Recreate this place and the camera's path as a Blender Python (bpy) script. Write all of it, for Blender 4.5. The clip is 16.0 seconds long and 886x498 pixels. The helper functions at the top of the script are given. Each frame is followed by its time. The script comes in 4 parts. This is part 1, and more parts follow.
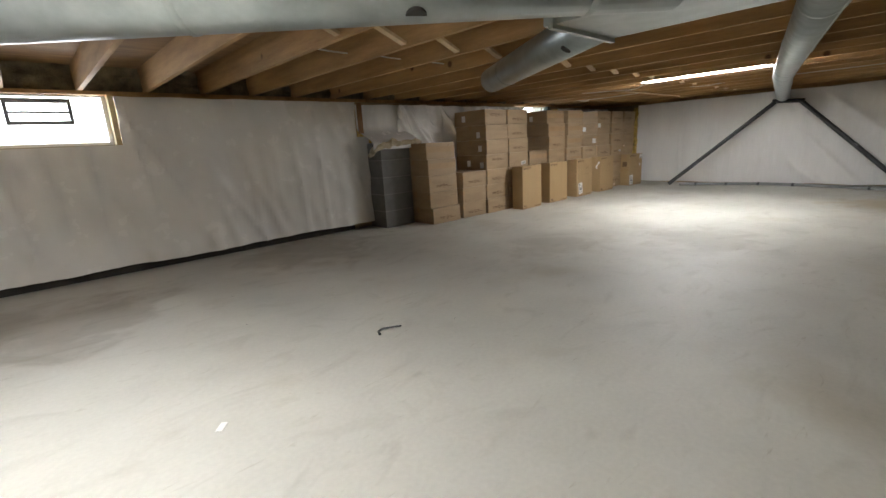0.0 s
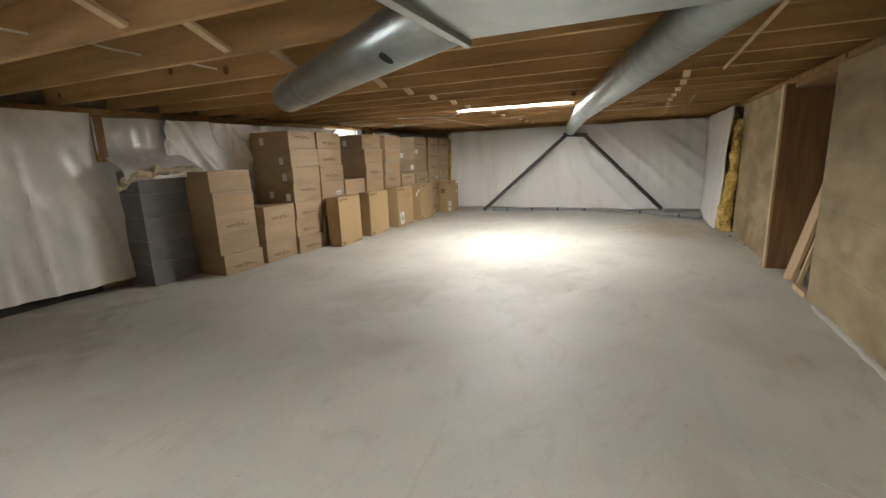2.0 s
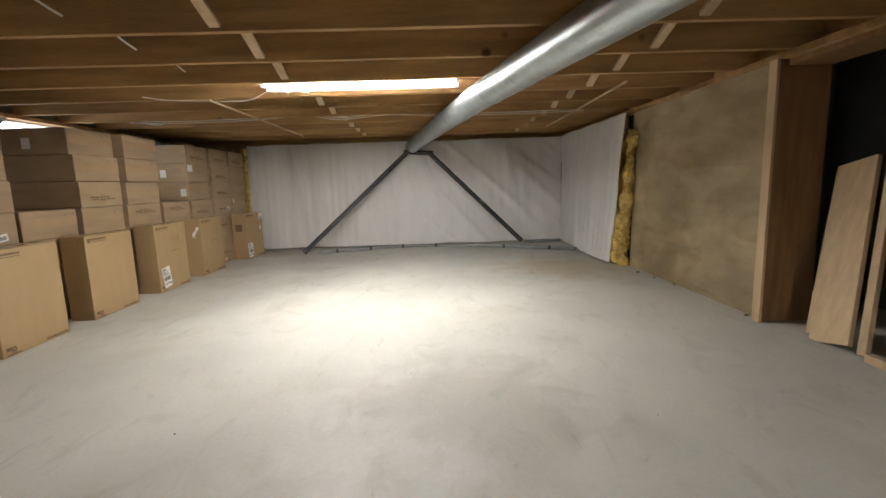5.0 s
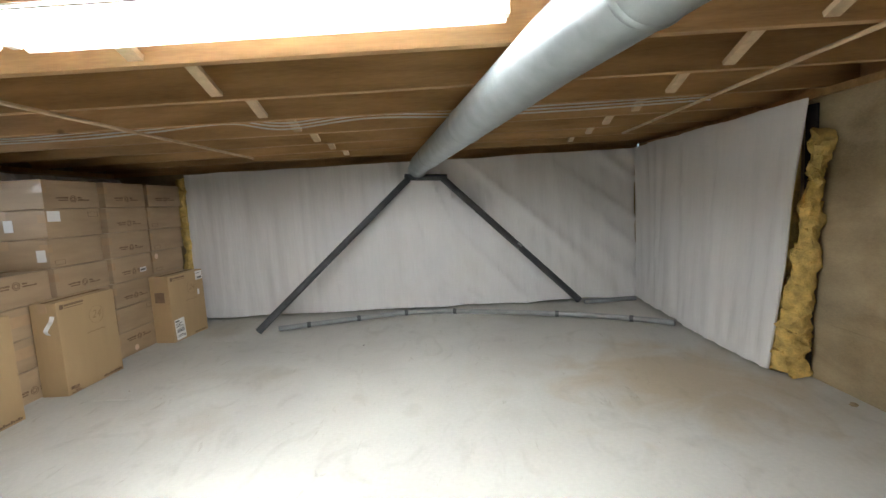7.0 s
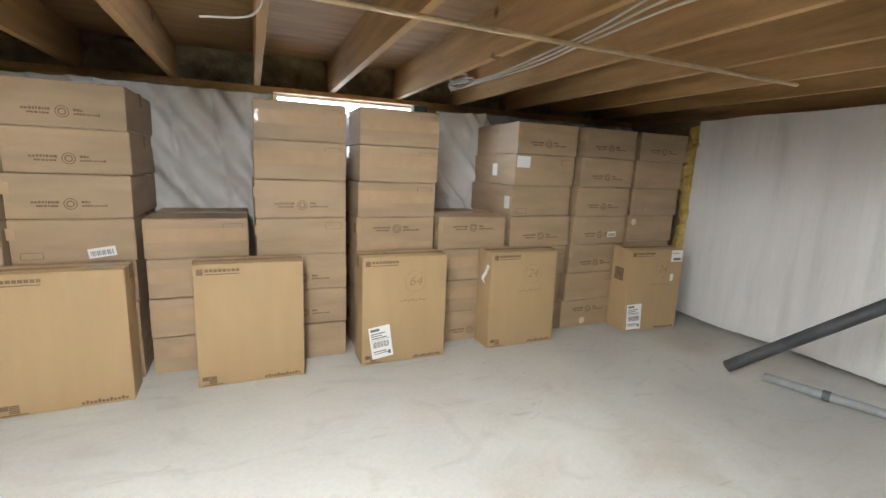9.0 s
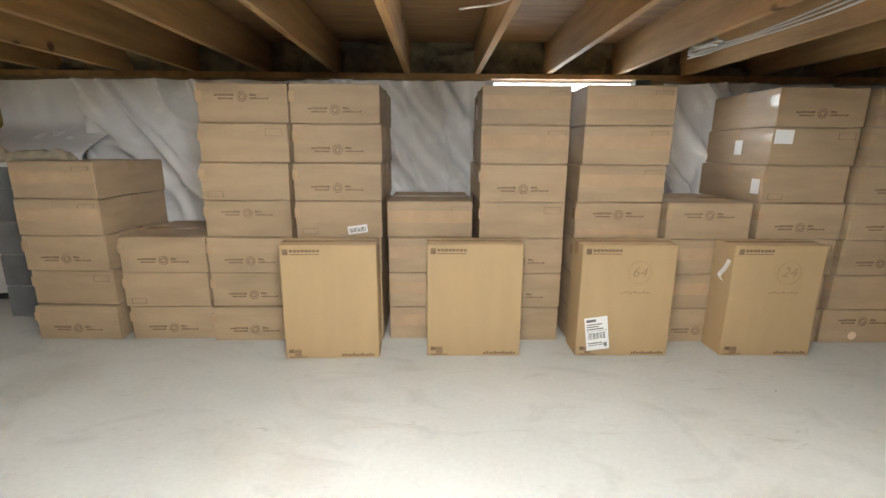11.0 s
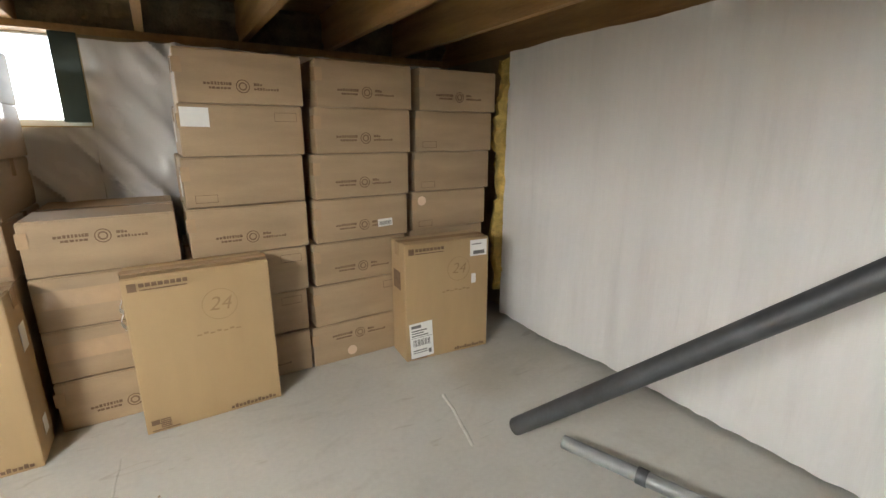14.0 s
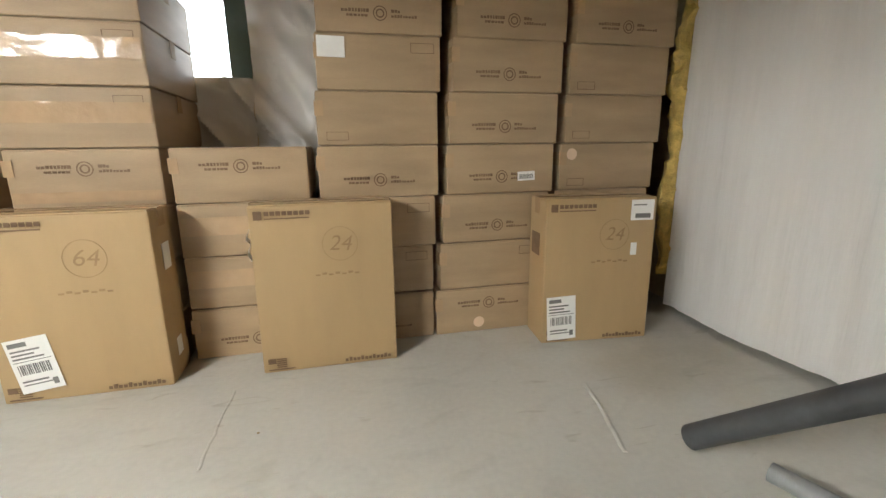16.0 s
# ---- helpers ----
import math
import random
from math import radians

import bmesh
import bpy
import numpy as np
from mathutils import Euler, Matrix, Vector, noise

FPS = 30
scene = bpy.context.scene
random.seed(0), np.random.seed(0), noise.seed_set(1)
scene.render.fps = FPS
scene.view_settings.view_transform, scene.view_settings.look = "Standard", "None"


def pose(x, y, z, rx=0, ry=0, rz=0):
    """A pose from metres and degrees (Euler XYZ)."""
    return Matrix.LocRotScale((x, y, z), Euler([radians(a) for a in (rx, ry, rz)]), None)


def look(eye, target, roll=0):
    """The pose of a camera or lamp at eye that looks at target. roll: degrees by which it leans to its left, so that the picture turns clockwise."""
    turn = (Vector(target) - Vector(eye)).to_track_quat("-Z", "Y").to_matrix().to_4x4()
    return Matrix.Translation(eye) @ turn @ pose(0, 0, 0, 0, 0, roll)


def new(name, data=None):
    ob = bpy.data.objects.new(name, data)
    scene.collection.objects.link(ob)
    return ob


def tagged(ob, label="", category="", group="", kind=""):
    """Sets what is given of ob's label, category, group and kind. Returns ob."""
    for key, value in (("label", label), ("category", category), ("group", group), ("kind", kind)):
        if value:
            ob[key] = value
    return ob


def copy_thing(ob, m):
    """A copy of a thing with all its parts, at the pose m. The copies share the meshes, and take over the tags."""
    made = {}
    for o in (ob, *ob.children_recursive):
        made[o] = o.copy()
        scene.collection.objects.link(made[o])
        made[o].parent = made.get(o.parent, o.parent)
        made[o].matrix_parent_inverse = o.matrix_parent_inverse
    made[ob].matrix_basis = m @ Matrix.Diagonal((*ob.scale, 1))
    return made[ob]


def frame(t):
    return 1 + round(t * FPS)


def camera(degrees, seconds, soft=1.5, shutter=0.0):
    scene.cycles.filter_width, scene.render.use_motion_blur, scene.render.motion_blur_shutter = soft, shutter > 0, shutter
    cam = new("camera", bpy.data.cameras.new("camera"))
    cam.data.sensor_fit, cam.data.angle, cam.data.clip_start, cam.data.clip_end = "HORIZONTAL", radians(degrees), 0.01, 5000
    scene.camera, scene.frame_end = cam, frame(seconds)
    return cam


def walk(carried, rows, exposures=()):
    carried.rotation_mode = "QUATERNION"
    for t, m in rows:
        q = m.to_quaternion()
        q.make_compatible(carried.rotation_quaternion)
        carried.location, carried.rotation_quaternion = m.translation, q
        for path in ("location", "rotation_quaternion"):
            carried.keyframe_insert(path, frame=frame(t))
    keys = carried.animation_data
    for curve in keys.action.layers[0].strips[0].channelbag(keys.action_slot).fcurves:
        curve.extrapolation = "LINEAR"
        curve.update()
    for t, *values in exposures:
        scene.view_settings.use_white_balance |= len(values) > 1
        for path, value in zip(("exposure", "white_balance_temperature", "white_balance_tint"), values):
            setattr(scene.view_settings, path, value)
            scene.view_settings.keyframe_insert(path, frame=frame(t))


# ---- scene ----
cam = camera(89.8, 16.0)
PATH = [
    (0, (-0.563, -0.402, 1.072), (0.757, 1.029, 0.617), -3.3),
    (0.5, (-0.405, -0.296, 1.061), (1.034, 1.005, 0.576), -4.1),
    (1, (-0.188, -0.216, 1.106), (1.341, 0.985, 0.639), -3.6),
    (1.5, (0.038, -0.08, 1.126), (1.726, 0.905, 0.702), -3.1),
    (2, (0.221, 0.136, 1.183), (2.008, 0.935, 0.772), -2.1),
    (2.5, (0.516, 0.458, 1.156), (2.338, 1.177, 0.751), -1.5),
    (3, (0.836, 0.806, 1.079), (2.723, 1.351, 0.7), -0.6),
    (3.5, (1.153, 1.006, 1.063), (3.072, 1.463, 0.734), -0.8),
    (4, (1.607, 1.096, 1.019), (3.541, 1.497, 0.706), -3.4),
    (4.5, (2.045, 1.152, 0.984), (4.02, 1.208, 0.674), -1.6),
    (4.7, (2.207, 1.181, 0.984), (4.184, 1.142, 0.685), -1.5),
    (6.8, (4.42, 1.082, 1.228), (6.406, 1.117, 0.991), -4.0),
    (7, (4.715, 1.148, 1.223), (6.703, 1.181, 1.009), -3.3),
    (7.5, (5.222, 1.025, 1.228), (7.187, 1.267, 0.947), -3.8),
    (8, (5.732, 1.084, 1.256), (7.567, 1.826, 0.971), -1.3),
    (8.5, (6.12, 1.269, 1.233), (7.609, 2.571, 0.932), -0.5),
    (9, (6.264, 1.376, 1.206), (7.041, 3.185, 0.851), 2.2),
    (9.5, (6.197, 1.435, 1.223), (6.703, 3.326, 0.814), 0.7),
    (10, (6.022, 1.448, 1.199), (6.096, 3.407, 0.804), -1.5),
    (10.2, (5.914, 1.455, 1.203), (5.806, 3.412, 0.805), -1.8),
    (12.3, (6.579, 1.569, 1.17), (7.374, 3.338, 0.682), 0.5),
    (12.5, (6.713, 1.61, 1.172), (7.655, 3.309, 0.696), -1.3),
    (13, (7.109, 1.685, 1.179), (8.164, 3.303, 0.662), -2.1),
    (13.5, (7.535, 1.748, 1.225), (8.581, 3.369, 0.697), -1.1),
    (14, (7.892, 1.907, 1.198), (8.922, 3.548, 0.704), -0.1),
    (14.5, (8.025, 2.036, 1.083), (8.811, 3.797, 0.554), 1.0),
    (15, (8.035, 2.126, 0.926), (8.601, 3.963, 0.376), -0.4),
    (15.5, (8.017, 2.131, 0.9), (8.466, 4.014, 0.398), -1.3),
    (16, (8.025, 2.151, 0.876), (8.48, 4.046, 0.43), -0.7),
]
walk(cam, [(t, look(eye, target, roll)) for t, eye, target, roll in PATH],
     [(0, -0.02, 6300, 9), (0.5, 0.08, 6350, 9), (1.5, 0.36, 6500, 10), (2.5, 0.36, 6600, 9), (3.5, 0.2, 6600, 9), (4.7, 0.06, 6600, 10), (6.8, 0.2, 6050, 8), (8.0, 0.45, 6000, 8), (10.2, 0.68, 6050, 7),
      (12.5, 0.62, 6300, 9), (14.0, 0.78, 6350, 8), (14.5, 0.88, 6400, 8), (16.0, 0.8, 6400, 6)])

# ---- light ----
world = bpy.data.worlds.new("sky")
scene.world = world
world.use_nodes = True
wn = world.node_tree.nodes
sky = wn.new("ShaderNodeTexSky")
sky.sky_type, sky.sun_disc = "NISHITA", False
sky.sun_elevation, sky.sun_rotation = radians(40), radians(20)
world.node_tree.links.new(sky.outputs[0], wn["Background"].inputs[0])
wn["Background"].inputs[1].default_value = 0.15
sun = new("sun", bpy.data.lights.new("sun", "SUN"))
sun.data.energy, sun.data.angle = 1.0, radians(12)
sun.matrix_world = look((7, 20, 15), (7, 5, 1))

TUBE_GLOW = (240.0, 255.0)       # fluorescent tubes of the two fixtures
WINDOW_WATTS = (55.0, 22.0)     # daylight in the two window openings


def area(name, m, w, h, watts, colour):
    la = bpy.data.lights.new(name, "AREA")
    la.shape, la.size, la.size_y, la.energy, la.color = "RECTANGLE", w, h, watts, colour
    ob = new(name, la)
    ob.matrix_world = m
    return ob


# ---- materials ----
def material(name, colour, rough=0.7, metal=0.0, var=0.15, scale=6.0, fine=60.0, bump=0.15, dist=0.01, rand=0.0, tint=None, stretch=(1, 1, 1), spots=0.0, glow=0.0, knots=0.0):
    """Principled surface with variation at two scales, in object space, and a tint by object."""
    m = bpy.data.materials.new(name)
    m.use_nodes = True
    nt = m.node_tree
    nd, ln = nt.nodes, nt.links
    b = nd["Principled BSDF"]
    tc = nd.new("ShaderNodeTexCoord")
    mp = nd.new("ShaderNodeMapping")
    mp.inputs["Scale"].default_value = stretch
    geo = nd.new("ShaderNodeNewGeometry")
    ln.new(geo.outputs["Position"], mp.inputs["Vector"])
    big = nd.new("ShaderNodeTexNoise")
    big.inputs["Scale"].default_value, big.inputs["Detail"].default_value = scale, 5
    small = nd.new("ShaderNodeTexNoise")
    small.inputs["Scale"].default_value, small.inputs["Detail"].default_value = fine, 3
    for n in (big, small):
        ln.new(mp.outputs[0], n.inputs["Vector"])
    add = nd.new("ShaderNodeMath")
    add.operation = "MULTIPLY_ADD"
    add.inputs[1].default_value = 0.35
    ln.new(small.outputs["Fac"], add.inputs[0])
    ln.new(big.outputs["Fac"], add.inputs[2])
    last = add.outputs[0]
    if rand:
        oi = nd.new("ShaderNodeObjectInfo")
        r = nd.new("ShaderNodeMath")
        r.operation = "MULTIPLY_ADD"
        r.inputs[1].default_value = rand
        ln.new(oi.outputs["Random"], r.inputs[0])
        ln.new(last, r.inputs[2])
        last = r.outputs[0]
    ramp = nd.new("ShaderNodeValToRGB")
    lo = [c * (1 - 1.6 * var) for c in colour]
    hi = [min(0.95, c * (1 + 1.3 * var)) for c in (tint or colour)]
    ramp.color_ramp.elements[0].position, ramp.color_ramp.elements[1].position = 0.4, 0.95 + rand * 0.8
    ramp.color_ramp.elements[0].color, ramp.color_ramp.elements[1].color = (*lo, 1), (*hi, 1)
    ln.new(last, ramp.inputs["Fac"])
    col = ramp.outputs["Color"]
    if spots:
        vo = nd.new("ShaderNodeTexNoise")
        vo.inputs["Scale"].default_value, vo.inputs["Detail"].default_value = spots, 8
        ln.new(geo.outputs["Position"], vo.inputs["Vector"])
        rs = nd.new("ShaderNodeValToRGB")
        rs.color_ramp.elements[0].position, rs.color_ramp.elements[1].position = 0.58, 0.74
        rs.color_ramp.elements[0].color, rs.color_ramp.elements[1].color = (1, 1, 1, 1), (0.82, 0.78, 0.71, 1)
        ln.new(vo.outputs["Fac"], rs.inputs["Fac"])
        mx = nd.new("ShaderNodeMix")
        mx.data_type, mx.blend_type = "RGBA", "MULTIPLY"
        mx.inputs["Factor"].default_value = 1.0
        ln.new(col, mx.inputs["A"])
        ln.new(rs.outputs["Color"], mx.inputs["B"])
        col = mx.outputs["Result"]
    if knots:
        vr = nd.new("ShaderNodeTexVoronoi")
        vr.inputs["Scale"].default_value = knots
        ln.new(geo.outputs["Position"], vr.inputs["Vector"])
        rk = nd.new("ShaderNodeValToRGB")
        rk.color_ramp.elements[0].position, rk.color_ramp.elements[1].position = 0.05, 0.1
        rk.color_ramp.elements[0].color, rk.color_ramp.elements[1].color = (0.25, 0.2, 0.16, 1), (1, 1, 1, 1)
        ln.new(vr.outputs["Distance"], rk.inputs["Fac"])
        mk = nd.new("ShaderNodeMix")
        mk.data_type, mk.blend_type = "RGBA", "MULTIPLY"
        mk.inputs["Factor"].default_value = 1.0
        ln.new(col, mk.inputs["A"])
        ln.new(rk.outputs["Color"], mk.inputs["B"])
        col = mk.outputs["Result"]
    ln.new(col, b.inputs["Base Color"])
    rr = nd.new("ShaderNodeMapRange")
    rr.inputs["To Min"].default_value, rr.inputs["To Max"].default_value = max(0.03, rough - 0.1), min(1, rough + 0.1)
    ln.new(small.outputs["Fac"], rr.inputs["Value"])
    ln.new(rr.outputs[0], b.inputs["Roughness"])
    b.inputs["Metallic"].default_value = metal
    if bump:
        bp = nd.new("ShaderNodeBump")
        bp.inputs["Strength"].default_value, bp.inputs["Distance"].default_value = bump, dist
        ln.new(add.outputs[0], bp.inputs["Height"])
        ln.new(bp.outputs[0], b.inputs["Normal"])
    if glow:
        b.inputs["Emission Color"].default_value = (1.0, 0.98, 0.95, 1)
        b.inputs["Emission Strength"].default_value = glow
    return m


CONCRETE_FLOOR = material("floor_concrete", (0.535, 0.525, 0.475), 0.58, var=0.1, scale=1.1, fine=45, bump=0.12, dist=0.004, spots=0.9)
CONCRETE_WALL = material("wall_concrete", (0.37, 0.295, 0.175), 0.85, var=0.22, scale=2.2, fine=70, bump=0.3, dist=0.006, stretch=(1, 1, 2.2), spots=2.5)
BLOCK = material("concrete_block", (0.17, 0.172, 0.17), 0.92, var=0.12, scale=9, fine=180, bump=0.5, dist=0.004, rand=0.1)
MORTAR = material("mortar", (0.27, 0.27, 0.26), 0.95, var=0.1, scale=12, fine=150, bump=0.4, dist=0.003)
JOIST = material("joist_lumber", (0.34, 0.195, 0.075), 0.75, knots=2.6, var=0.2, scale=2.5, fine=28, bump=0.15, dist=0.003, stretch=(6, 0.6, 6), rand=0.18, tint=(0.40, 0.245, 0.105))
PLY = material("subfloor_plywood", (0.27, 0.16, 0.072), 0.8, var=0.2, scale=3, fine=40, bump=0.15, dist=0.003, stretch=(0.7, 4, 1))
PINE = material("pine_board", (0.58, 0.43, 0.26), 0.7, var=0.12, scale=4, fine=50, bump=0.1, dist=0.002, stretch=(6, 6, 0.7), rand=0.1)
STAIN = material("brown_lining", (0.26, 0.14, 0.06), 0.6, var=0.2, scale=4, fine=50, bump=0.1, dist=0.002, stretch=(5, 5, 0.6))
VINYL = material("white_vinyl", (0.73, 0.72, 0.705), 0.38, var=0.05, scale=0.9, fine=13, bump=0.75, dist=0.012, stretch=(3, 3, 0.35))
CLEARPOLY = material("grey_poly", (0.74, 0.73, 0.71), 0.25, var=0.04, scale=2.2, fine=6, bump=0.35, dist=0.02)
PALEFIBRE = material("faded_fibreglass", (0.50, 0.43, 0.30), 0.95, var=0.2, scale=16, fine=120, bump=0.9, dist=0.02)
FIBRE = material("fibreglass", (0.62, 0.44, 0.13), 0.95, var=0.3, scale=16, fine=120, bump=0.9, dist=0.02)
DARKBATT = material("dark_batt", (0.20, 0.165, 0.10), 0.95, var=0.35, scale=9, fine=70, bump=0.9, dist=0.02)
CARD = material("cardboard", (0.335, 0.238, 0.14), 0.55, var=0.08, scale=3, fine=90, bump=0.06, dist=0.002, rand=0.22, stretch=(1, 1, 5), tint=(0.38, 0.272, 0.162))
CARD2 = material("new_cardboard", (0.41, 0.283, 0.142), 0.6, var=0.035, scale=3, fine=90, bump=0.05, dist=0.002, rand=0.12, stretch=(5, 1, 1))
INK = material("brown_ink", (0.18, 0.11, 0.06), 0.75, var=0.15, scale=30, fine=200, bump=0)
BLACKINK = material("black_ink", (0.17, 0.165, 0.16), 0.7, var=0.1, scale=30, fine=200, bump=0)
PENCIL = material("marker_line", (0.30, 0.195, 0.095), 0.7, var=0.1, scale=30, fine=200, bump=0)
TAPE = material("packing_tape", (0.47, 0.33, 0.20), 0.12, var=0.06, scale=9, fine=30, bump=0.5, dist=0.006)
PAPER = material("label_paper", (0.82, 0.81, 0.79), 0.5, var=0.03, scale=8, fine=60, bump=0.03, dist=0.001)
GALV = material("galvanised_steel", (0.42, 0.46, 0.46), 0.36, metal=0.9, var=0.12, scale=9, fine=35, bump=0.06, dist=0.003)
FOIL = material("foil_tape", (0.8, 0.8, 0.8), 0.2, metal=1.0, var=0.05, scale=20, fine=60, bump=0.5, dist=0.004)
BLACKPIPE = material("black_pipe", (0.05, 0.052, 0.055), 0.5, var=0.25, scale=10, fine=60, bump=0.08, dist=0.002)
GREYPIPE = material("grey_conduit", (0.25, 0.26, 0.255), 0.45, var=0.12, scale=10, fine=50, bump=0.06, dist=0.002)
CABLE = material("cable_sheath", (0.62, 0.60, 0.54), 0.5, var=0.06, scale=10, fine=60, bump=0)
WHITEMETAL = material("white_enamel", (0.8, 0.8, 0.79), 0.35, var=0.03, scale=8, fine=60, bump=0.02, dist=0.001)
FRAMEGREY = material("window_frame_grey", (0.18, 0.19, 0.20), 0.5, var=0.08, scale=8, fine=60, bump=0.03, dist=0.001)
FRAMEGREEN = material("dark_green_paint", (0.05, 0.075, 0.065), 0.5, var=0.1, scale=8, fine=60, bump=0.03, dist=0.001)
# near-black: shade of gaps and the duct hole as colour, also some grit
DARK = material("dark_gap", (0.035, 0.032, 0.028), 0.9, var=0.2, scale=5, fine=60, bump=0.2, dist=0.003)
GLOWS = [material("lit_tube", (0.9, 0.9, 0.9), 0.4, var=0.0, bump=0, glow=g) for g in TUBE_GLOW]
GLASS = bpy.data.materials.new("window_glass")
GLASS.use_nodes = True
gb = GLASS.node_tree.nodes["Principled BSDF"]
gb.inputs["Transmission Weight"].default_value, gb.inputs["Roughness"].default_value, gb.inputs["IOR"].default_value = 1.0, 0.02, 1.45




def stain(mat, centre, radius, colour, seed):
    """A ragged stain of its own shape on a surface."""
    nt = mat.node_tree
    nd, ln = nt.nodes, nt.links
    b = nd["Principled BSDF"]
    was = b.inputs["Base Color"].links[0].from_socket
    geo = nd.new("ShaderNodeNewGeometry")
    no = nd.new("ShaderNodeTexNoise")
    no.inputs["Scale"].default_value, no.inputs["Detail"].default_value = 2.2 + 0.1 * seed, 7
    no.inputs["Distortion"].default_value = 0.8
    ln.new(geo.outputs["Position"], no.inputs["Vector"])
    d = nd.new("ShaderNodeVectorMath")
    d.operation = "DISTANCE"
    d.inputs[1].default_value = centre
    ln.new(geo.outputs["Position"], d.inputs[0])
    a = nd.new("ShaderNodeMath")
    a.operation = "MULTIPLY_ADD"
    a.inputs[1].default_value = radius * 2.2
    ln.new(no.outputs["Fac"], a.inputs[0])
    a.inputs[2].default_value = -radius * 1.1
    e = nd.new("ShaderNodeMath")
    e.operation = "ADD"
    ln.new(a.outputs[0], e.inputs[0])
    ln.new(d.outputs["Value"], e.inputs[1])
    mr = nd.new("ShaderNodeMapRange")
    mr.interpolation_type = "SMOOTHSTEP"
    mr.inputs["From Min"].default_value, mr.inputs["From Max"].default_value = radius * 0.35, radius * 1.15
    mr.inputs["To Min"].default_value, mr.inputs["To Max"].default_value = 0.75, 0.0
    ln.new(e.outputs[0], mr.inputs["Value"])
    mx = nd.new("ShaderNodeMix")
    mx.data_type, mx.blend_type = "RGBA", "MULTIPLY"
    ln.new(mr.outputs[0], mx.inputs["Factor"])
    ln.new(was, mx.inputs["A"])
    mx.inputs["B"].default_value = (*colour, 1)
    ln.new(mx.outputs["Result"], b.inputs["Base Color"])


for c, rad, col, k in (((7.5, -0.25, 0), 0.75, (0.82, 0.68, 0.48), 1), ((-0.6, 3.6, 0), 0.8, (0.62, 0.57, 0.52), 2), ((4.4, 1.0, 0), 0.7, (0.78, 0.76, 0.73), 6),
                       ((3.4, 2.1, 0), 0.55, (0.8, 0.78, 0.75), 9), ((1.7, 4.3, 0), 0.9, (0.6, 0.57, 0.53), 4), ((6.6, -1.08, 0.3), 0.5, (0.72, 0.66, 0.55), 5)):
    stain(CONCRETE_FLOOR if c[2] == 0 else CONCRETE_WALL, c, rad, col, k)


def scuffs(mat, scale, distortion, lo, hi, tone, stretch):
    """Curved trowel swirls and scuffs over a whole surface."""
    nt = mat.node_tree
    nd, ln = nt.nodes, nt.links
    b = nd["Principled BSDF"]
    was = b.inputs["Base Color"].links[0].from_socket
    geo = nd.new("ShaderNodeNewGeometry")
    mp = nd.new("ShaderNodeMapping")
    mp.inputs["Scale"].default_value, mp.inputs["Rotation"].default_value = stretch, (0, 0, 0.5)
    ln.new(geo.outputs["Position"], mp.inputs["Vector"])
    no = nd.new("ShaderNodeTexNoise")
    no.inputs["Scale"].default_value, no.inputs["Detail"].default_value, no.inputs["Distortion"].default_value = scale, 6, distortion
    ln.new(mp.outputs[0], no.inputs["Vector"])
    rp = nd.new("ShaderNodeValToRGB")
    rp.color_ramp.elements[0].position, rp.color_ramp.elements[1].position = lo, hi
    rp.color_ramp.elements[0].color, rp.color_ramp.elements[1].color = (1, 1, 1, 1), (*tone, 1)
    ln.new(no.outputs["Fac"], rp.inputs["Fac"])
    mx = nd.new("ShaderNodeMix")
    mx.data_type, mx.blend_type = "RGBA", "MULTIPLY"
    mx.inputs["Factor"].default_value = 1.0
    ln.new(was, mx.inputs["A"])
    ln.new(rp.outputs["Color"], mx.inputs["B"])
    ln.new(mx.outputs["Result"], b.inputs["Base Color"])


scuffs(CONCRETE_FLOOR, 1.6, 2.5, 0.55, 0.75, (0.86, 0.855, 0.84), (1, 1.8, 1))
scuffs(CONCRETE_FLOOR, 7.0, 1.5, 0.66, 0.74, (0.84, 0.82, 0.79), (0.6, 2.2, 1))
scuffs(CONCRETE_WALL, 1.2, 1.5, 0.5, 0.75, (0.72, 0.68, 0.6), (1, 1, 2.5))


# ---- mesh helpers ----
def finish(bm, name, mat, smooth=False):
    me = bpy.data.meshes.new(name)
    bmesh.ops.recalc_face_normals(bm, faces=bm.faces)
    bm.to_mesh(me)
    bm.free()
    me.materials.append(mat)
    if smooth:
        me.shade_smooth()
        me.set_sharp_from_angle(angle=radians(50))
    return me


def part(name, bm, mat, parent=None, label="", smooth=False):
    """One mesh object from a bmesh, under parent where one is given."""
    ob = new(name, finish(bm, name, mat, smooth))
    if parent:
        ob.parent = parent
    return tagged(ob, label)


def block(x0, x1, y0, y1, z0, z1, bevel=0.0, bm=None):
    bm = bm or bmesh.new()
    r = bmesh.ops.create_cube(bm, size=1)
    vs = r["verts"]
    bmesh.ops.transform(bm, matrix=Matrix.Translation(((x0 + x1) / 2, (y0 + y1) / 2, (z0 + z1) / 2)) @ Matrix.Diagonal((x1 - x0, y1 - y0, z1 - z0, 1)), verts=vs)
    if bevel:
        es = list({e for v in vs for e in v.link_edges})
        bmesh.ops.bevel(bm, geom=es, offset=bevel, segments=2, affect="EDGES", profile=0.6)
    return bm


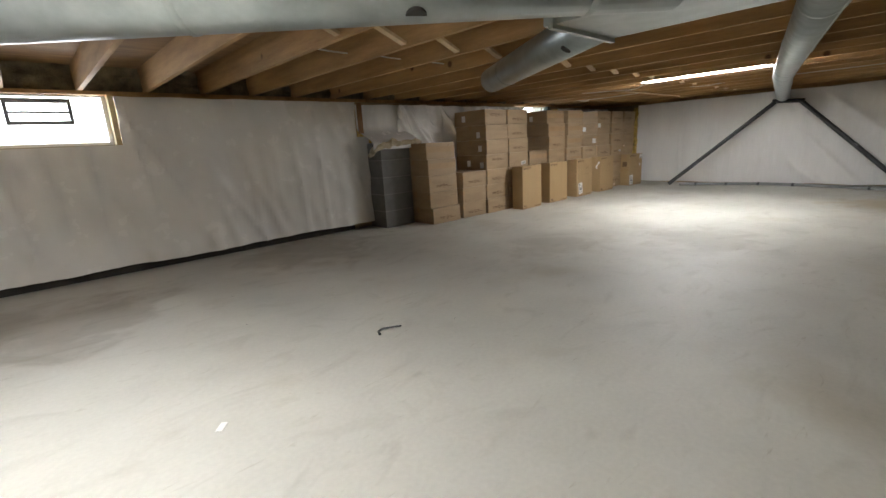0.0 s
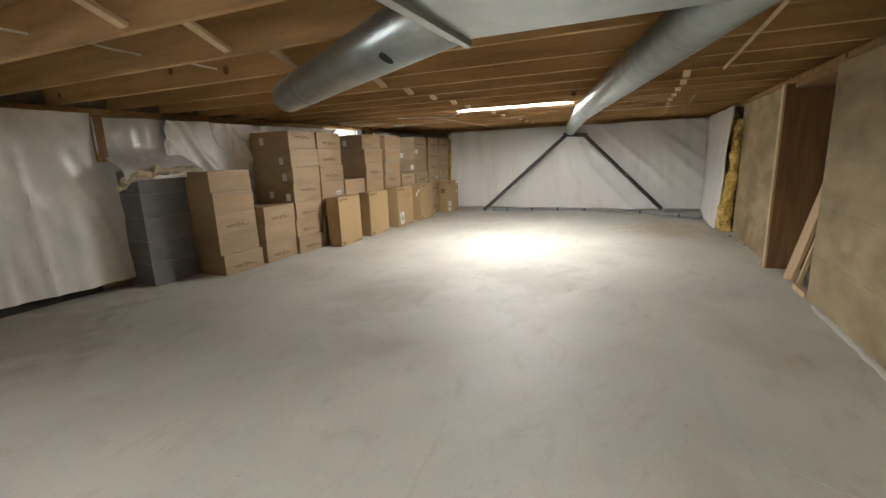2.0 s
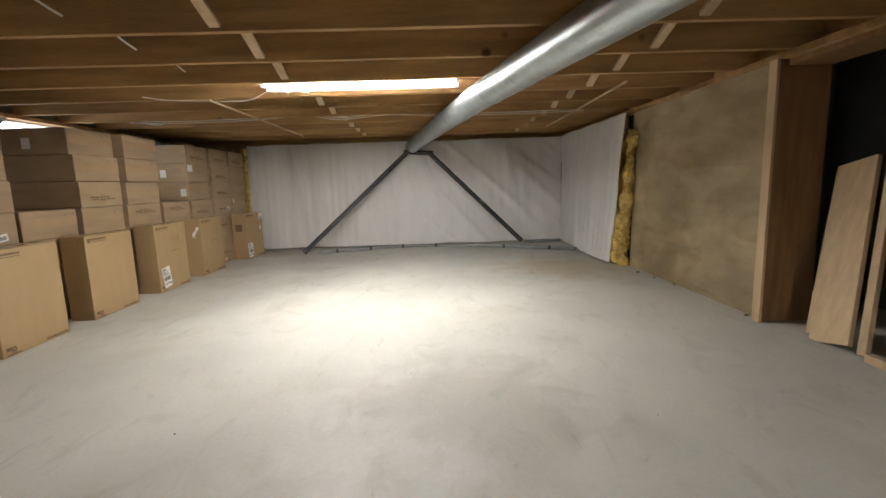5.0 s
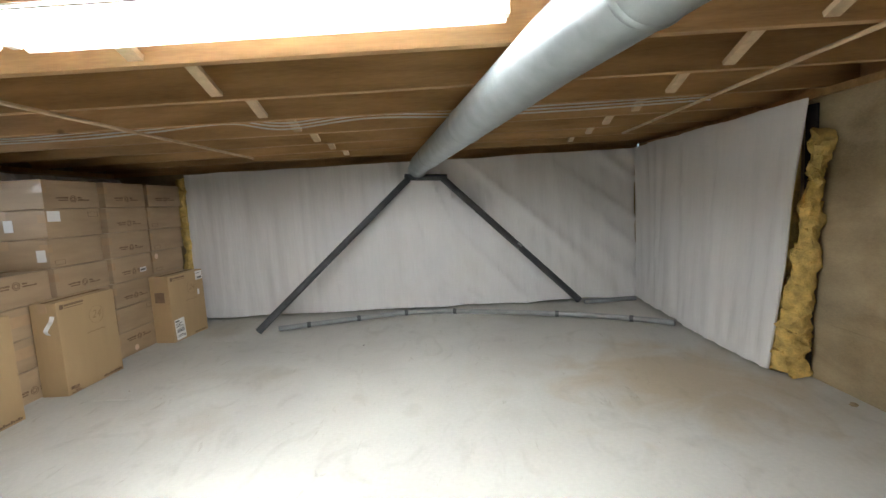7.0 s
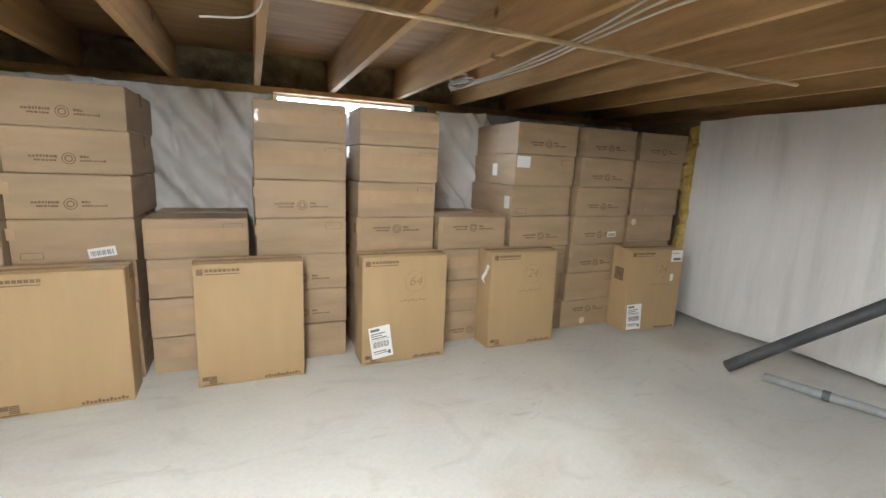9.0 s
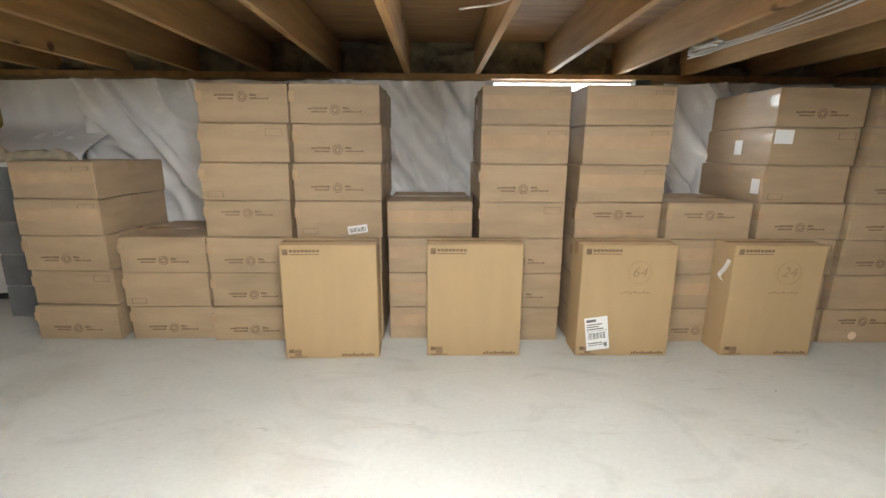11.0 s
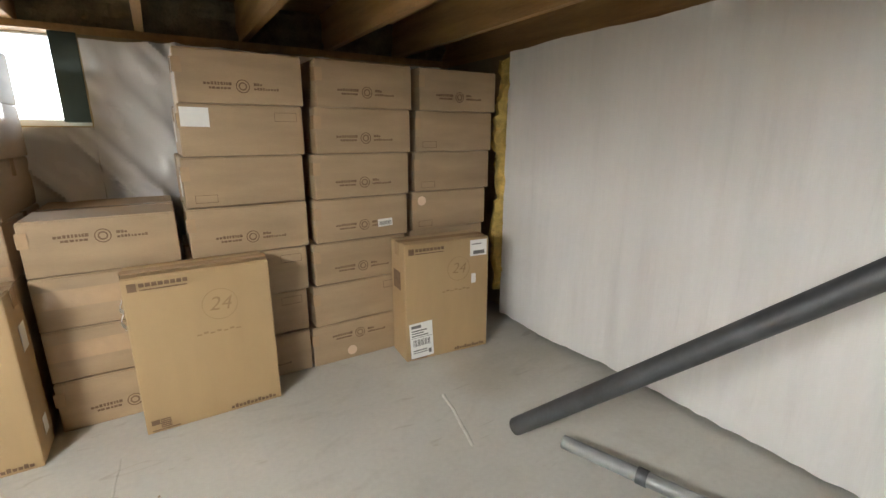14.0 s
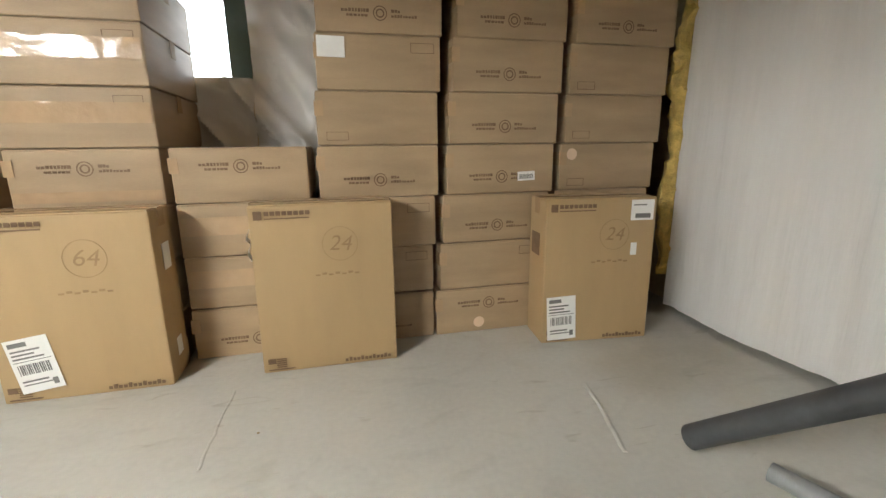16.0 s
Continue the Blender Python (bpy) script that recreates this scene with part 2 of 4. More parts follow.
def tube(points, radius, sides=16, caps=True, bm=None, inner=0.0):
    """A round bar along a line of points; radius may be one number or one a point."""
    bm = bm or bmesh.new()
    pts = [Vector(p) for p in points]
    rad = radius if isinstance(radius, (list, tuple)) else [radius] * len(pts)
    rings = []
    for i, p in enumerate(pts):
        d = (pts[min(i + 1, len(pts) - 1)] - pts[max(i - 1, 0)]).normalized()
        up = Vector((0, 0, 1)) if abs(d.z) < 0.95 else Vector((1, 0, 0))
        a = d.cross(up).normalized()
        b = a.cross(d)
        rings.append([bm.verts.new(p + rad[i] * (a * math.cos(2 * math.pi * k / sides) + b * math.sin(2 * math.pi * k / sides))) for k in range(sides)])
    for r0, r1 in zip(rings, rings[1:]):
        for k in range(sides):
            bm.faces.new((r0[k], r0[(k + 1) % sides], r1[(k + 1) % sides], r1[k]))
    if caps:
        bm.faces.new(rings[0][::-1])
        bm.faces.new(rings[-1])
    return bm


def bent(points, n=8):
    """A smooth line through points."""
    p = [Vector(q) for q in points]
    p = [2 * p[0] - p[1]] + p + [2 * p[-1] - p[-2]]
    out = []
    for i in range(1, len(p) - 2):
        for k in range(n):
            t = k / n
            out.append(0.5 * (2 * p[i] + (p[i + 1] - p[i - 1]) * t + (2 * p[i - 1] - 5 * p[i] + 4 * p[i + 1] - p[i + 2]) * t * t + (3 * p[i] - p[i - 1] - 3 * p[i + 1] + p[i + 2]) * t ** 3))
    return out + [p[-2]]


def structure(name, bm, mat, label, category, smooth=False):
    return tagged(part(name, bm, mat, None, label, smooth), label, category, kind="structure")


def sheet(start, end, z0, z1, shape, thick=0.012, step=0.035, slant=0.0):
    """A hanging sheet from start to end in plan; shape(u, z) is how far it stands out to its front, u metres along."""
    s, e = Vector((*start, 0)), Vector((*end, 0))
    length = (e - s).length
    d = (e - s) / length
    nrm = Vector((d.y, -d.x, 0))
    nu, nz = max(2, int(length / step)), max(2, int((z1 - z0) / step))
    bm = bmesh.new()
    grid = []
    for side in (0, 1):
        g = []
        for i in range(nu + 1):
            row = []
            for k in range(nz + 1):
                u, z = length * i / nu, z0 + (z1 - z0) * k / nz
                drop = 0.018 * noise.noise((u * 1.7, 3.1, 7.7)) if k == 0 and z0 < 0.2 else (0.012 * noise.noise((u * 2.3, 9.1, 2.7)) if k == nz and z1 > 1.6 else 0)
                u *= 1 + slant * (z - z0) / (z1 - z0) / length
                q = s + d * u + nrm * (shape(u, z) - side * thick)
                row.append(bm.verts.new((q.x, q.y, z + drop)))
            g.append(row)
        grid.append(g)
    f, b = grid
    for i in range(nu):
        for k in range(nz):
            bm.faces.new((f[i][k], f[i + 1][k], f[i + 1][k + 1], f[i][k + 1]))
            bm.faces.new((b[i][k], b[i][k + 1], b[i + 1][k + 1], b[i + 1][k]))
    for i in range(nu):
        bm.faces.new((f[i][0], b[i][0], b[i + 1][0], f[i + 1][0]))
        bm.faces.new((f[i][nz], f[i + 1][nz], b[i + 1][nz], b[i][nz]))
    for k in range(nz):
        bm.faces.new((f[0][k], f[0][k + 1], b[0][k + 1], b[0][k]))
        bm.faces.new((f[nu][k], b[nu][k], b[nu][k + 1], f[nu][k + 1]))
    return bm


# ---- the large structure ----
X0, X1 = -3.4, 9.86        # inner faces of the end walls
YL, YR = 4.97, -1.065       # inner faces of the long walls
TOP, JB, JT = 1.70, 1.745, 1.98   # wall tops, joist undersides, joist tops
structure("floor", block(X0 - 0.3, X1 + 0.3, -2.6, YL + 0.3, -0.12, 0), CONCRETE_FLOOR, "dusty grey troweled concrete slab floor", "floor")
structure("ceiling", block(X0 - 0.3, X1 + 0.3, -2.6, YL + 0.3, JT, JT + 0.03), PLY, "bare plywood subfloor seen between joists", "ceiling")
WINDOWS = [(-0.95, 0.19), (6.42, 7.62)]
WZ0, WZ1 = 1.25, 1.71


def left_wall():
    bm = block(X0 - 0.2, X1 + 0.2, YL, YL + 0.25, 0, WZ0)
    xs = [X0 - 0.2] + [x for w in WINDOWS for x in w] + [X1 + 0.2]
    for a, b in zip(xs[::2], xs[1::2]):
        block(a, b, YL, YL + 0.25, WZ0, TOP, bm=bm)
    return bm


structure("wall_north", left_wall(), CONCRETE_WALL, "poured concrete foundation wall behind white insulation", "wall")
structure("wall_east", block(X1, X1 + 0.25, -2.6, YL, 0, TOP), CONCRETE_WALL, "poured concrete end wall behind white insulation", "wall")
structure("wall_west", block(X0 - 0.2, X0, -2.6, YL, 0, TOP), CONCRETE_WALL, "poured concrete end wall", "wall")
DX0, DX1 = 4.28, 5.35       # opening in the south wall
structure("wall_south", block(DX1, X1, YR - 0.26, YR, 0, TOP), CONCRETE_WALL, "bare stained poured concrete wall", "wall")
structure("wall_south_near", block(X0, DX0, YR - 0.26, YR, 0, TOP), CONCRETE_WALL, "bare stained poured concrete wall", "wall")
for w, xa, xb in (("wall_south", DX1 + 0.03, 7.3), ("wall_south_near", X0, DX0)):
    for z in (0.36, 0.71, 1.06, 1.40):
        part("form_line", block(xa, xb, YR - 0.004, YR + 0.003, z, z + 0.007, 0.002), CONCRETE_WALL, bpy.data.objects[w])
rb = block(DX0 - 0.5, DX1 + 0.9, -2.25, -2.05, 0, JT)
block(DX0 - 0.5, DX0 - 0.3, -2.05, YR - 0.265, 0, JT, bm=rb)
block(DX1 + 0.7, DX1 + 0.9, -2.05, YR - 0.265, 0, JT, bm=rb)
structure("wall_recess", rb, BLOCK, "grey block wall behind the opening", "wall")
# timber on the wall tops
for nm, a in (("sill_south", (X0, X1, YR - 0.24, YR + 0.022, TOP + 0.001, JB - 0.001)),
              ("sill_east", (X1 + 0.012, X1 + 0.24, YR + 0.03, YL + 0.011, TOP + 0.001, JB - 0.001)), ("sill_west", (X0 - 0.19, X0 - 0.012, YR + 0.03, YL, TOP + 0.001, JB - 0.001)),
              ("rim_north", (X0 - 0.06, X1 + 0.06, YL + 0.17, YL + 0.21, JB - 0.001, JT)), ("rim_south", (X0 - 0.06, X1 + 0.06, YR - 0.21, YR - 0.17, JB - 0.001, JT)),
              ("rim_east", (X1 + 0.02, X1 + 0.06, YR - 0.16, YL + 0.169, JB - 0.001, JT)), ("rim_west", (X0 - 0.06, X0 - 0.02, YR - 0.16, YL + 0.169, JB - 0.001, JT))):
    structure(nm, block(*a, bevel=0.003), JOIST, "rough sawn timber plate on the wall top", "trim")

SX = [X0 - 0.19] + [x for w in WINDOWS for x in w] + [X1 + 0.24]
for a, b in zip(SX[::2], SX[1::2]):
    structure("sill_north", block(a, b, YL + 0.012, YL + 0.24, TOP + 0.001, JB - 0.001, bevel=0.003), JOIST, "rough sawn timber plate on the wall top", "trim")
for a, b in WINDOWS:
    structure("window_lintel", block(a, b, YL + 0.012, YL + 0.24, WZ1 + 0.001, JB - 0.001), JOIST, "thin timber strip over the window", "trim")

# ---- joists ----
JX = [4.21 + 0.5265 * k for k in range(-14, 11)]
jm = finish(block(-0.02, 0.02, YR - 0.16, YL + 0.16, JB, JT, 0.003), "floor_joist", JOIST)
for x in JX:
    j = tagged(new("floor_joist", jm), "bare brown lumber floor joist on edge", "joist", "floor joists")
    j.location.x = x
# diagonal timber bridging between joists
bb = bmesh.new()
ang = math.atan2(0.19, 0.486)
for s in (1, -1):
    b2 = block(-0.257, 0.257, -0.027, 0.027, -0.011, 0.011, 0.002)
    me = bpy.data.meshes.new("t")
    b2.transform(Matrix.Translation((0, s * 0.029, 0)) @ Matrix.Rotation(s * ang, 4, "Y"))
    b2.to_mesh(me)
    bb.from_mesh(me)
    b2.free()
    bpy.data.meshes.remove(me)
br = finish(bb, "cross_bridging", PINE)
for y in (2.14, -0.2):
    for a, b in zip(JX, JX[1:]):
        if y < 0 and a < 3.9:
            continue
        o = tagged(new("cross_bridging", br), "pale crossed wooden bridging struts between joists", "bridging", "joist bridging")
        o.location = ((a + b) / 2, y + random.uniform(-0.02, 0.02), (JB + JT) / 2)


# dark grey-brown batt pushed into the joist bays above the long wall
def bay_batt(xa, xb, seed):
    bm = bmesh.new()
    nu, nz = 14, 7
    g = [[bm.verts.new((xa + (xb - xa) * i / nu, YL + 0.10 - 0.07 * noise.noise((i * 0.31, k * 0.4, seed)) - 0.03 * noise.noise((i * 0.9, k * 1.1, seed + 3)),
                        JB + 0.002 + (JT - JB - 0.005) * k / nz)) for k in range(nz + 1)] for i in range(nu + 1)]
    back = [[bm.verts.new((v.co.x, YL + 0.165, v.co.z)) for v in row] for row in g]
    for i in range(nu):
        for k in range(nz):
            bm.faces.new((g[i][k], g[i + 1][k], g[i + 1][k + 1], g[i][k + 1]))
            bm.faces.new((back[i][k], back[i][k + 1], back[i + 1][k + 1], back[i + 1][k]))
        bm.faces.new((g[i][0], back[i][0], back[i + 1][0], g[i + 1][0]))
        bm.faces.new((g[i][nz], g[i + 1][nz], back[i + 1][nz], back[i][nz]))
    for k in range(nz):
        bm.faces.new((g[0][k], g[0][k + 1], back[0][k + 1], back[0][k]))
        bm.faces.new((g[nu][k], back[nu][k], back[nu][k + 1], g[nu][k + 1]))
    tagged(part("bay_insulation", bm, DARKBATT, None, "", True), "dark grey-brown insulation pushed between joist ends", "insulation", "insulation in joist bays")


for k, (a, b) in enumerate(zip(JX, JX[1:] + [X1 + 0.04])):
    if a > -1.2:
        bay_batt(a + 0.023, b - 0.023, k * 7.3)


# ---- windows ----
def window(n, x0, x1):
    root = new("window_%d" % n)
    tagged(root, "small basement window letting in white daylight", "window", kind="structure")
    y0, y1 = YL + 0.13, YL + 0.19
    for a in ((x0, x1, y0, y1, WZ0, WZ0 + 0.035), (x0, x1, y0, y1, WZ1 - 0.012, WZ1), (x0, x0 + 0.035, y0, y1, WZ0 + 0.035, WZ1 - 0.012), (x1 - 0.035, x1, y0, y1, WZ0 + 0.035, WZ1 - 0.012)):
        part("frame_bar", block(*a, bevel=0.004), WHITEMETAL, root)
    sx0, sx1 = x0 + 0.4, x1 - 0.27
    for a in ((sx0, sx1, y0 - 0.02, y0 + 0.02, WZ0 + 0.2, WZ0 + 0.235), (sx0, sx1, y0 - 0.02, y0 + 0.02, WZ0 + 0.3, WZ0 + 0.32), (sx0, sx1, y0 - 0.02, y0 + 0.02, WZ1 - 0.070, WZ1 - 0.030),
              (sx0, sx0 + 0.03, y0 - 0.02, y0 + 0.02, WZ0 + 0.235, WZ1 - 0.070), (sx1 - 0.03, sx1, y0 - 0.02, y0 + 0.02, WZ0 + 0.235, WZ1 - 0.070)) if n == 1 else ():
        part("sash_bar", block(*a, bevel=0.004), FRAMEGREY, root, "grey sliding sash bar")
    if n == 2:
        part("jamb", block(x1 - 0.115, x1 - 0.002, YL + 0.01, y0 - 0.025, WZ0 + 0.02, WZ1 - 0.002, 0.003), FRAMEGREEN, root, "dark green window jamb")
    g = part("pane", block(x0 + 0.03, x1 - 0.03, y0 + 0.025, y0 + 0.031, WZ0 + 0.03, WZ1 - 0.008), GLASS, root)
    g.visible_shadow = False
    area("daylight", look(((x0 + x1) / 2, YL + 0.6, WZ0 + 0.35), ((x0 + x1) / 2, YL, WZ0 + 0.2)), x1 - x0 + 0.3, 0.8, WINDOW_WATTS[n - 1], (0.93, 0.97, 1.0))


for n, w in enumerate(WINDOWS, 1):
    window(n, *w)


# ---- insulation blankets ----
def blanket(name, start, end, z0, z1, shape, mat, label, back=0.07, slant=0.0, step=0.035):
    root = tagged(new(name), label, "insulation")
    part("facing", sheet(start, end, z0, z1, shape, slant=slant, step=step), mat, root, smooth=True)
    s, e = Vector((*start, 0)), Vector((*end, 0))
    d = (e - s).normalized()
    n = Vector((d.y, -d.x, 0))
    bm = block(0.02, (e - s).length - 0.02, -back, -0.03, z0 + 0.05, z1 - 0.01)
    bm.transform(Matrix(((d.x, n.x, 0, s.x), (d.y, n.y, 0, s.y), (0, 0, 1, 0), (0, 0, 0, 1))))
    part("batting", bm, FIBRE, root, "yellow fibreglass batting")
    return root


def folds(seed, amp=0.02, upright=2.2, slant=0.25, fine=0.2, ripple=6.5):
    """Hanging folds: broad swells, slanting creases and fine upright ripples."""
    def shape(u, z):
        lean = slant * max(0.15, min(1.0, u - 2.0)) if slant > 0.3 else slant
        v = noise.noise((u * upright + lean * z * 2, z * 0.6, seed)) * amp
        c = math.exp(-(noise.noise((u * upright * 2.1 + z * lean * 4, z * 0.4, seed + 5)) * 7) ** 2)
        v += c * amp * (0.3 + 0.8 * max(0.0, min(1.0, u - 2.2)) * (slant > 0.3))
        c = math.exp(-(noise.noise((u * ripple + z * lean, z * 0.35, seed + 13)) * 6.0) ** 2)
        v += c * amp * fine
        v += noise.noise((u * 9, z * 6, seed + 9)) * amp * 0.07
        return 0.8 * v
    return shape


def flared(seed):
    base = folds(seed, 0.05, 1.6, 0.12, 0.55)
    return lambda u, z: base(u, z) * 0.8 + 0.09 * (1 - z / 1.7) * min(1, u / 1.2)


PY = 4.88
blanket("insulation_blanket", (9.735, 4.09), (9.735, -0.93), 0.03, 1.68, folds(3.0, 0.04, 1.0, 0.6, 0.4, 9.0), VINYL, "white vinyl-faced insulation blanket hung on the end wall")
blanket("insulation_blanket", (9.70, -0.93), (7.51, -0.95), 0.03, 1.69, flared(8.0), VINYL, "white vinyl-faced insulation blanket with a torn open end", 0.1, 0.15)


def beside_window(x):
    base = folds(20.0, 0.11, 1.3, 0.3, 0.3, 3.5)
    return lambda u, z: base(u + x + 4, z) + 0.05


def crinkled(x):
    """Loose sheet with slanting creases and small crumples."""
    base = folds(31.0, 0.06, 2.0, 0.8, 0.5, 5.0)

    def shape(u, z):
        v = base(u + x, z)
        c = noise.noise(((u + x) * 3.2 + z * 2.4, z * 2.1 - u, 12.0))
        return v + 0.05 + 0.03 * math.exp(-(c * 6) ** 2) + 0.006 * noise.noise(((u + x) * 9, z * 7, 4.0))
    return shape


NX = [(-3.3, -0.97, WZ0 - 0.01, 1.68), (-3.3, 3.0, 0.09, WZ0 - 0.01), (0.21, 2.82, WZ0 - 0.01, 1.68), (3.5, 6.40, 0.05, 1.66), (6.40, 7.64, 0.05, WZ0 - 0.01), (7.64, 9.7, 0.05, 1.66)]
for i, (a, b, z0, z1) in enumerate(NX):
    blanket("insulation_blanket", (a, PY), (b, PY), z0, z1, beside_window(a) if i < 3 else crinkled(a), CLEARPOLY, "wrinkled pale plastic-faced insulation blanket on the long wall", step=0.035 if i < 3 else 0.013)
# shade in the gap below the blanket, put in as a dark strip
structure("baseboard_gap", block(X0, 2.7, PY + 0.03, YL - 0.002, 0, 0.09), DARK, "dark strip standing for the shaded gap under the blanket", "trim")


def draped(u, z):
    v = folds(41.0, 0.04, 2.5, 0.5)(u, z)
    k = max(0.0, min(1.0, (1.36 - z) / 0.24))
    return v + 0.36 * (k * k * (3 - 2 * k))


blanket("insulation_blanket", (2.86, PY), (3.66, PY), 1.06, 1.66, draped, CLEARPOLY, "plastic insulation blanket draped over the block pier, ragged edge")
structure("strap_gap", block(2.83, 2.90, PY - 0.10, PY - 0.085, 1.28, 1.67), STAIN, "dark upright batten in the blanket seam", "trim")
# ragged yellow edges
def tuft(name, pts, r, label, seed, mat=FIBRE):
    bm = tube(bent(pts, 10), r, 10)
    for v in bm.verts:
        v.co += Vector([noise.noise(v.co * 9 + Vector((seed, k * 7, 0))) * 0.05 for k in range(3)]) + Vector([noise.noise(v.co * 28 + Vector((seed, k * 3, 5))) * 0.022 for k in range(3)])
    return tagged(part(name, bm, mat, None, label, True), label, "insulation")


tuft("insulation_tuft", [(2.82, 4.60, 0.98), (2.90, 4.53, 1.07), (3.05, 4.50, 1.12), (3.3, 4.48, 1.13), (3.62, 4.50, 1.11)], 0.032, "ragged pale fibreglass edge above the block pier", 2, PALEFIBRE)


def torn_batt():
    bm = tube(bent([(7.49, -0.97, 0.03), (7.46, -0.97, 0.25), (7.44, -0.99, 0.5), (7.40, -1.01, 0.9), (7.37, -1.02, 1.25), (7.35, -1.03, 1.5)], 14), [0.11 - 0.065 * min(1, i / 45) for i in range(71)], 18)
    for v in bm.verts:
        v.co += Vector([noise.noise(v.co * 8 + Vector((0, k * 7, 0))) * 0.05 for k in range(3)]) + Vector([noise.noise(v.co * 30 + Vector((0, k * 3, 5))) * 0.03 for k in range(3)])
        v.co.z = max(0.004, v.co.z)
        v.co.y = max(YR + 0.004, v.co.y)
    return bm


tuft("insulation_tuft", [(9.74, 4.13, 0.2), (9.70, 4.13, 0.6), (9.74, 4.14, 1.0), (9.72, 4.13, 1.3), (9.75, 4.14, 1.62)], 0.05, "yellow fibreglass edge in the room corner", 7)
tagged(part("fibreglass_batt", torn_batt(), FIBRE, None, "", True), "torn yellow fibreglass batt spilling from blanket end", "insulation")
# dark strip added as the shade between batt and concrete
structure("wall_joint_gap", block(7.42, 7.5, YR + 0.002, YR + 0.02, 0.0, 1.67, 0.003), DARK, "dark strip standing for the shaded gap behind the torn batt", "trim")

# ---- block pier ----
pier = tagged(new("block_pier"), "grey concrete block pier under ragged plastic", "pier")
PX0, PX1, PYF = 2.97, 3.46, 4.53
part("mortar_core", block(PX0 + 0.006, PX1 - 0.006, PYF + 0.006, PY + 0.02, 0, 1.15), MORTAR, pier)
for c in range(5):
    z0, z1 = 0.229 * c + 0.004, 0.229 * (c + 1) - 0.006
    part("concrete_block", block(PX0, PX1, PYF, PY + 0.02, z0, z1, 0.004), BLOCK, pier)

# ---- opening in the south wall ----
op = tagged(new("door_1"), "open brown timber-lined opening in the concrete wall", "doorway", kind="structure")
part("jamb", block(DX1 - 0.035, DX1, YR - 0.30, YR + 0.045, 0, TOP, 0.003), STAIN, op)
part("jamb", block(DX0, DX0 + 0.035, YR - 0.30, YR - 0.02, 0, TOP, 0.003), STAIN, op)
part("stop", block(DX1 - 0.05, DX1 + 0.02, YR + 0.045, YR + 0.065, 0, TOP, 0.003), PINE, op, "pale pine edge strip")
part("header", block(DX0 + 0.035, DX1 - 0.035, YR - 0.30, YR - 0.02, TOP - 0.04, TOP, 0.003), STAIN, op)


def leaning_board(x, w, t, foot_y, top_y, length, skew, label):
    bm = block(-w / 2, w / 2, -t / 2, t / 2, 0, length, 0.003)
    lean = math.asin((foot_y - top_y) / length)
    ob = tagged(part("leaning_board", bm, PINE, None), label, "board", "boards in the opening")
    ob.matrix_world = pose(x, foot_y, 0.012, math.degrees(lean), skew, 0)
    return ob


leaning_board(4.86, 0.26, 0.028, -1.09, -1.41, 1.12, 14, "pale pine board leaning in the wall opening")
leaning_board(4.675, 0.05, 0.03, -1.11, -1.42, 1.08, 14, "narrow pale pine board leaning in the wall opening")
leaning_board(5.025, 0.05, 0.028, -1.12, -1.45, 1.07, 14, "thin pale pine offcut leaning in the wall opening")
tagged(part("timber_offcut", block(4.33, 4.62, -1.11, -1.06, 0, 0.045, 0.003), PINE), "short pine offcut lying on the floor", "board")
tagged(part("timber_offcut", block(4.36, 4.45, -1.30, -1.14, 0, 0.075, 0.004), WHITEMETAL), "white painted offcut standing in the wall opening", "board")

# ---- ducts ----
def duct(name, pts, r, label, seams=(), hole=None):
    root = tagged(new(name), label, "duct")
    line = [Vector(p) for p in pts]
    part("pipe", tube(line, r, 32), GALV, root, smooth=False).data.shade_smooth()
    for s in seams:
        left = s
        for p, q in zip(line, line[1:]):
            if left < (q - p).length:
                break
            left -= (q - p).length
        d = (q - p).normalized()
        c = p + d * left
        part("seam_ring", tube([c - d * 0.012, c - d * 0.004, c + d * 0.004, c + d * 0.012], [r + 0.001, r + 0.004, r + 0.004, r + 0.001], 32, False), GALV, root, smooth=True)
    d = (line[1] - line[0]).normalized()
    a = Vector((0, 0, 1)).cross(d).normalized()
    rr = r if not isinstance(r, list) else r[0]
    off = -a * 0.6 * rr - Vector((0, 0, 0.8 * rr))
    part("long_seam", tube([line[0] + off, line[1] + off], 0.004, 6), GALV, root)
    if hole:
        c, nrm = Vector(hole[0]), Vector(hole[1]).normalized()
        part("open_hole", tube([c - nrm * 0.01, c + nrm * 0.002], 0.03, 20), DARK, root, "dark round hole")
    return root


duct("round_duct", [(1.30, -0.21, 1.63), (4.5, 0.50, 1.63), (6.0, 0.82, 1.63), (9.25, 1.40, 1.61), (9.70, 1.47, 1.575)], 0.1, "long round galvanised steel duct under the joists", [0.9, 2.4, 3.9, 4.42, 6.0, 7.4])
duct("round_duct", [(1.22, 0.12, 1.632), (2.80, 2.44, 1.632)], 0.108, "short capped round galvanised steel duct", [0.5, 2.3], ((1.765, 1.03, 1.545), (-0.4, 0.27, -0.85)))
duct("round_duct", [(0.93, 0.16, 1.555), (-1.1, 1.93, 1.555)], 0.135, "round galvanised steel duct branching from the trunk", [0.25, 1.4], ((0.33, 0.62, 1.43), (-0.1, -0.1, -1)))
trunk = tagged(new("duct_trunk"), "rectangular galvanised sheet metal duct trunk", "duct")
part("casing", block(0.90, 1.33, -1.0, 0.59, 1.46, 1.69, 0.004), GALV, trunk)
part("end_flange", block(0.885, 1.345, 0.54, 0.56, 1.445, 1.695, 0.002), GALV, trunk)
part("foil_tape", block(0.88, 0.895, -0.05, 0.30, 1.44, 1.60, 0.002), FOIL, trunk)

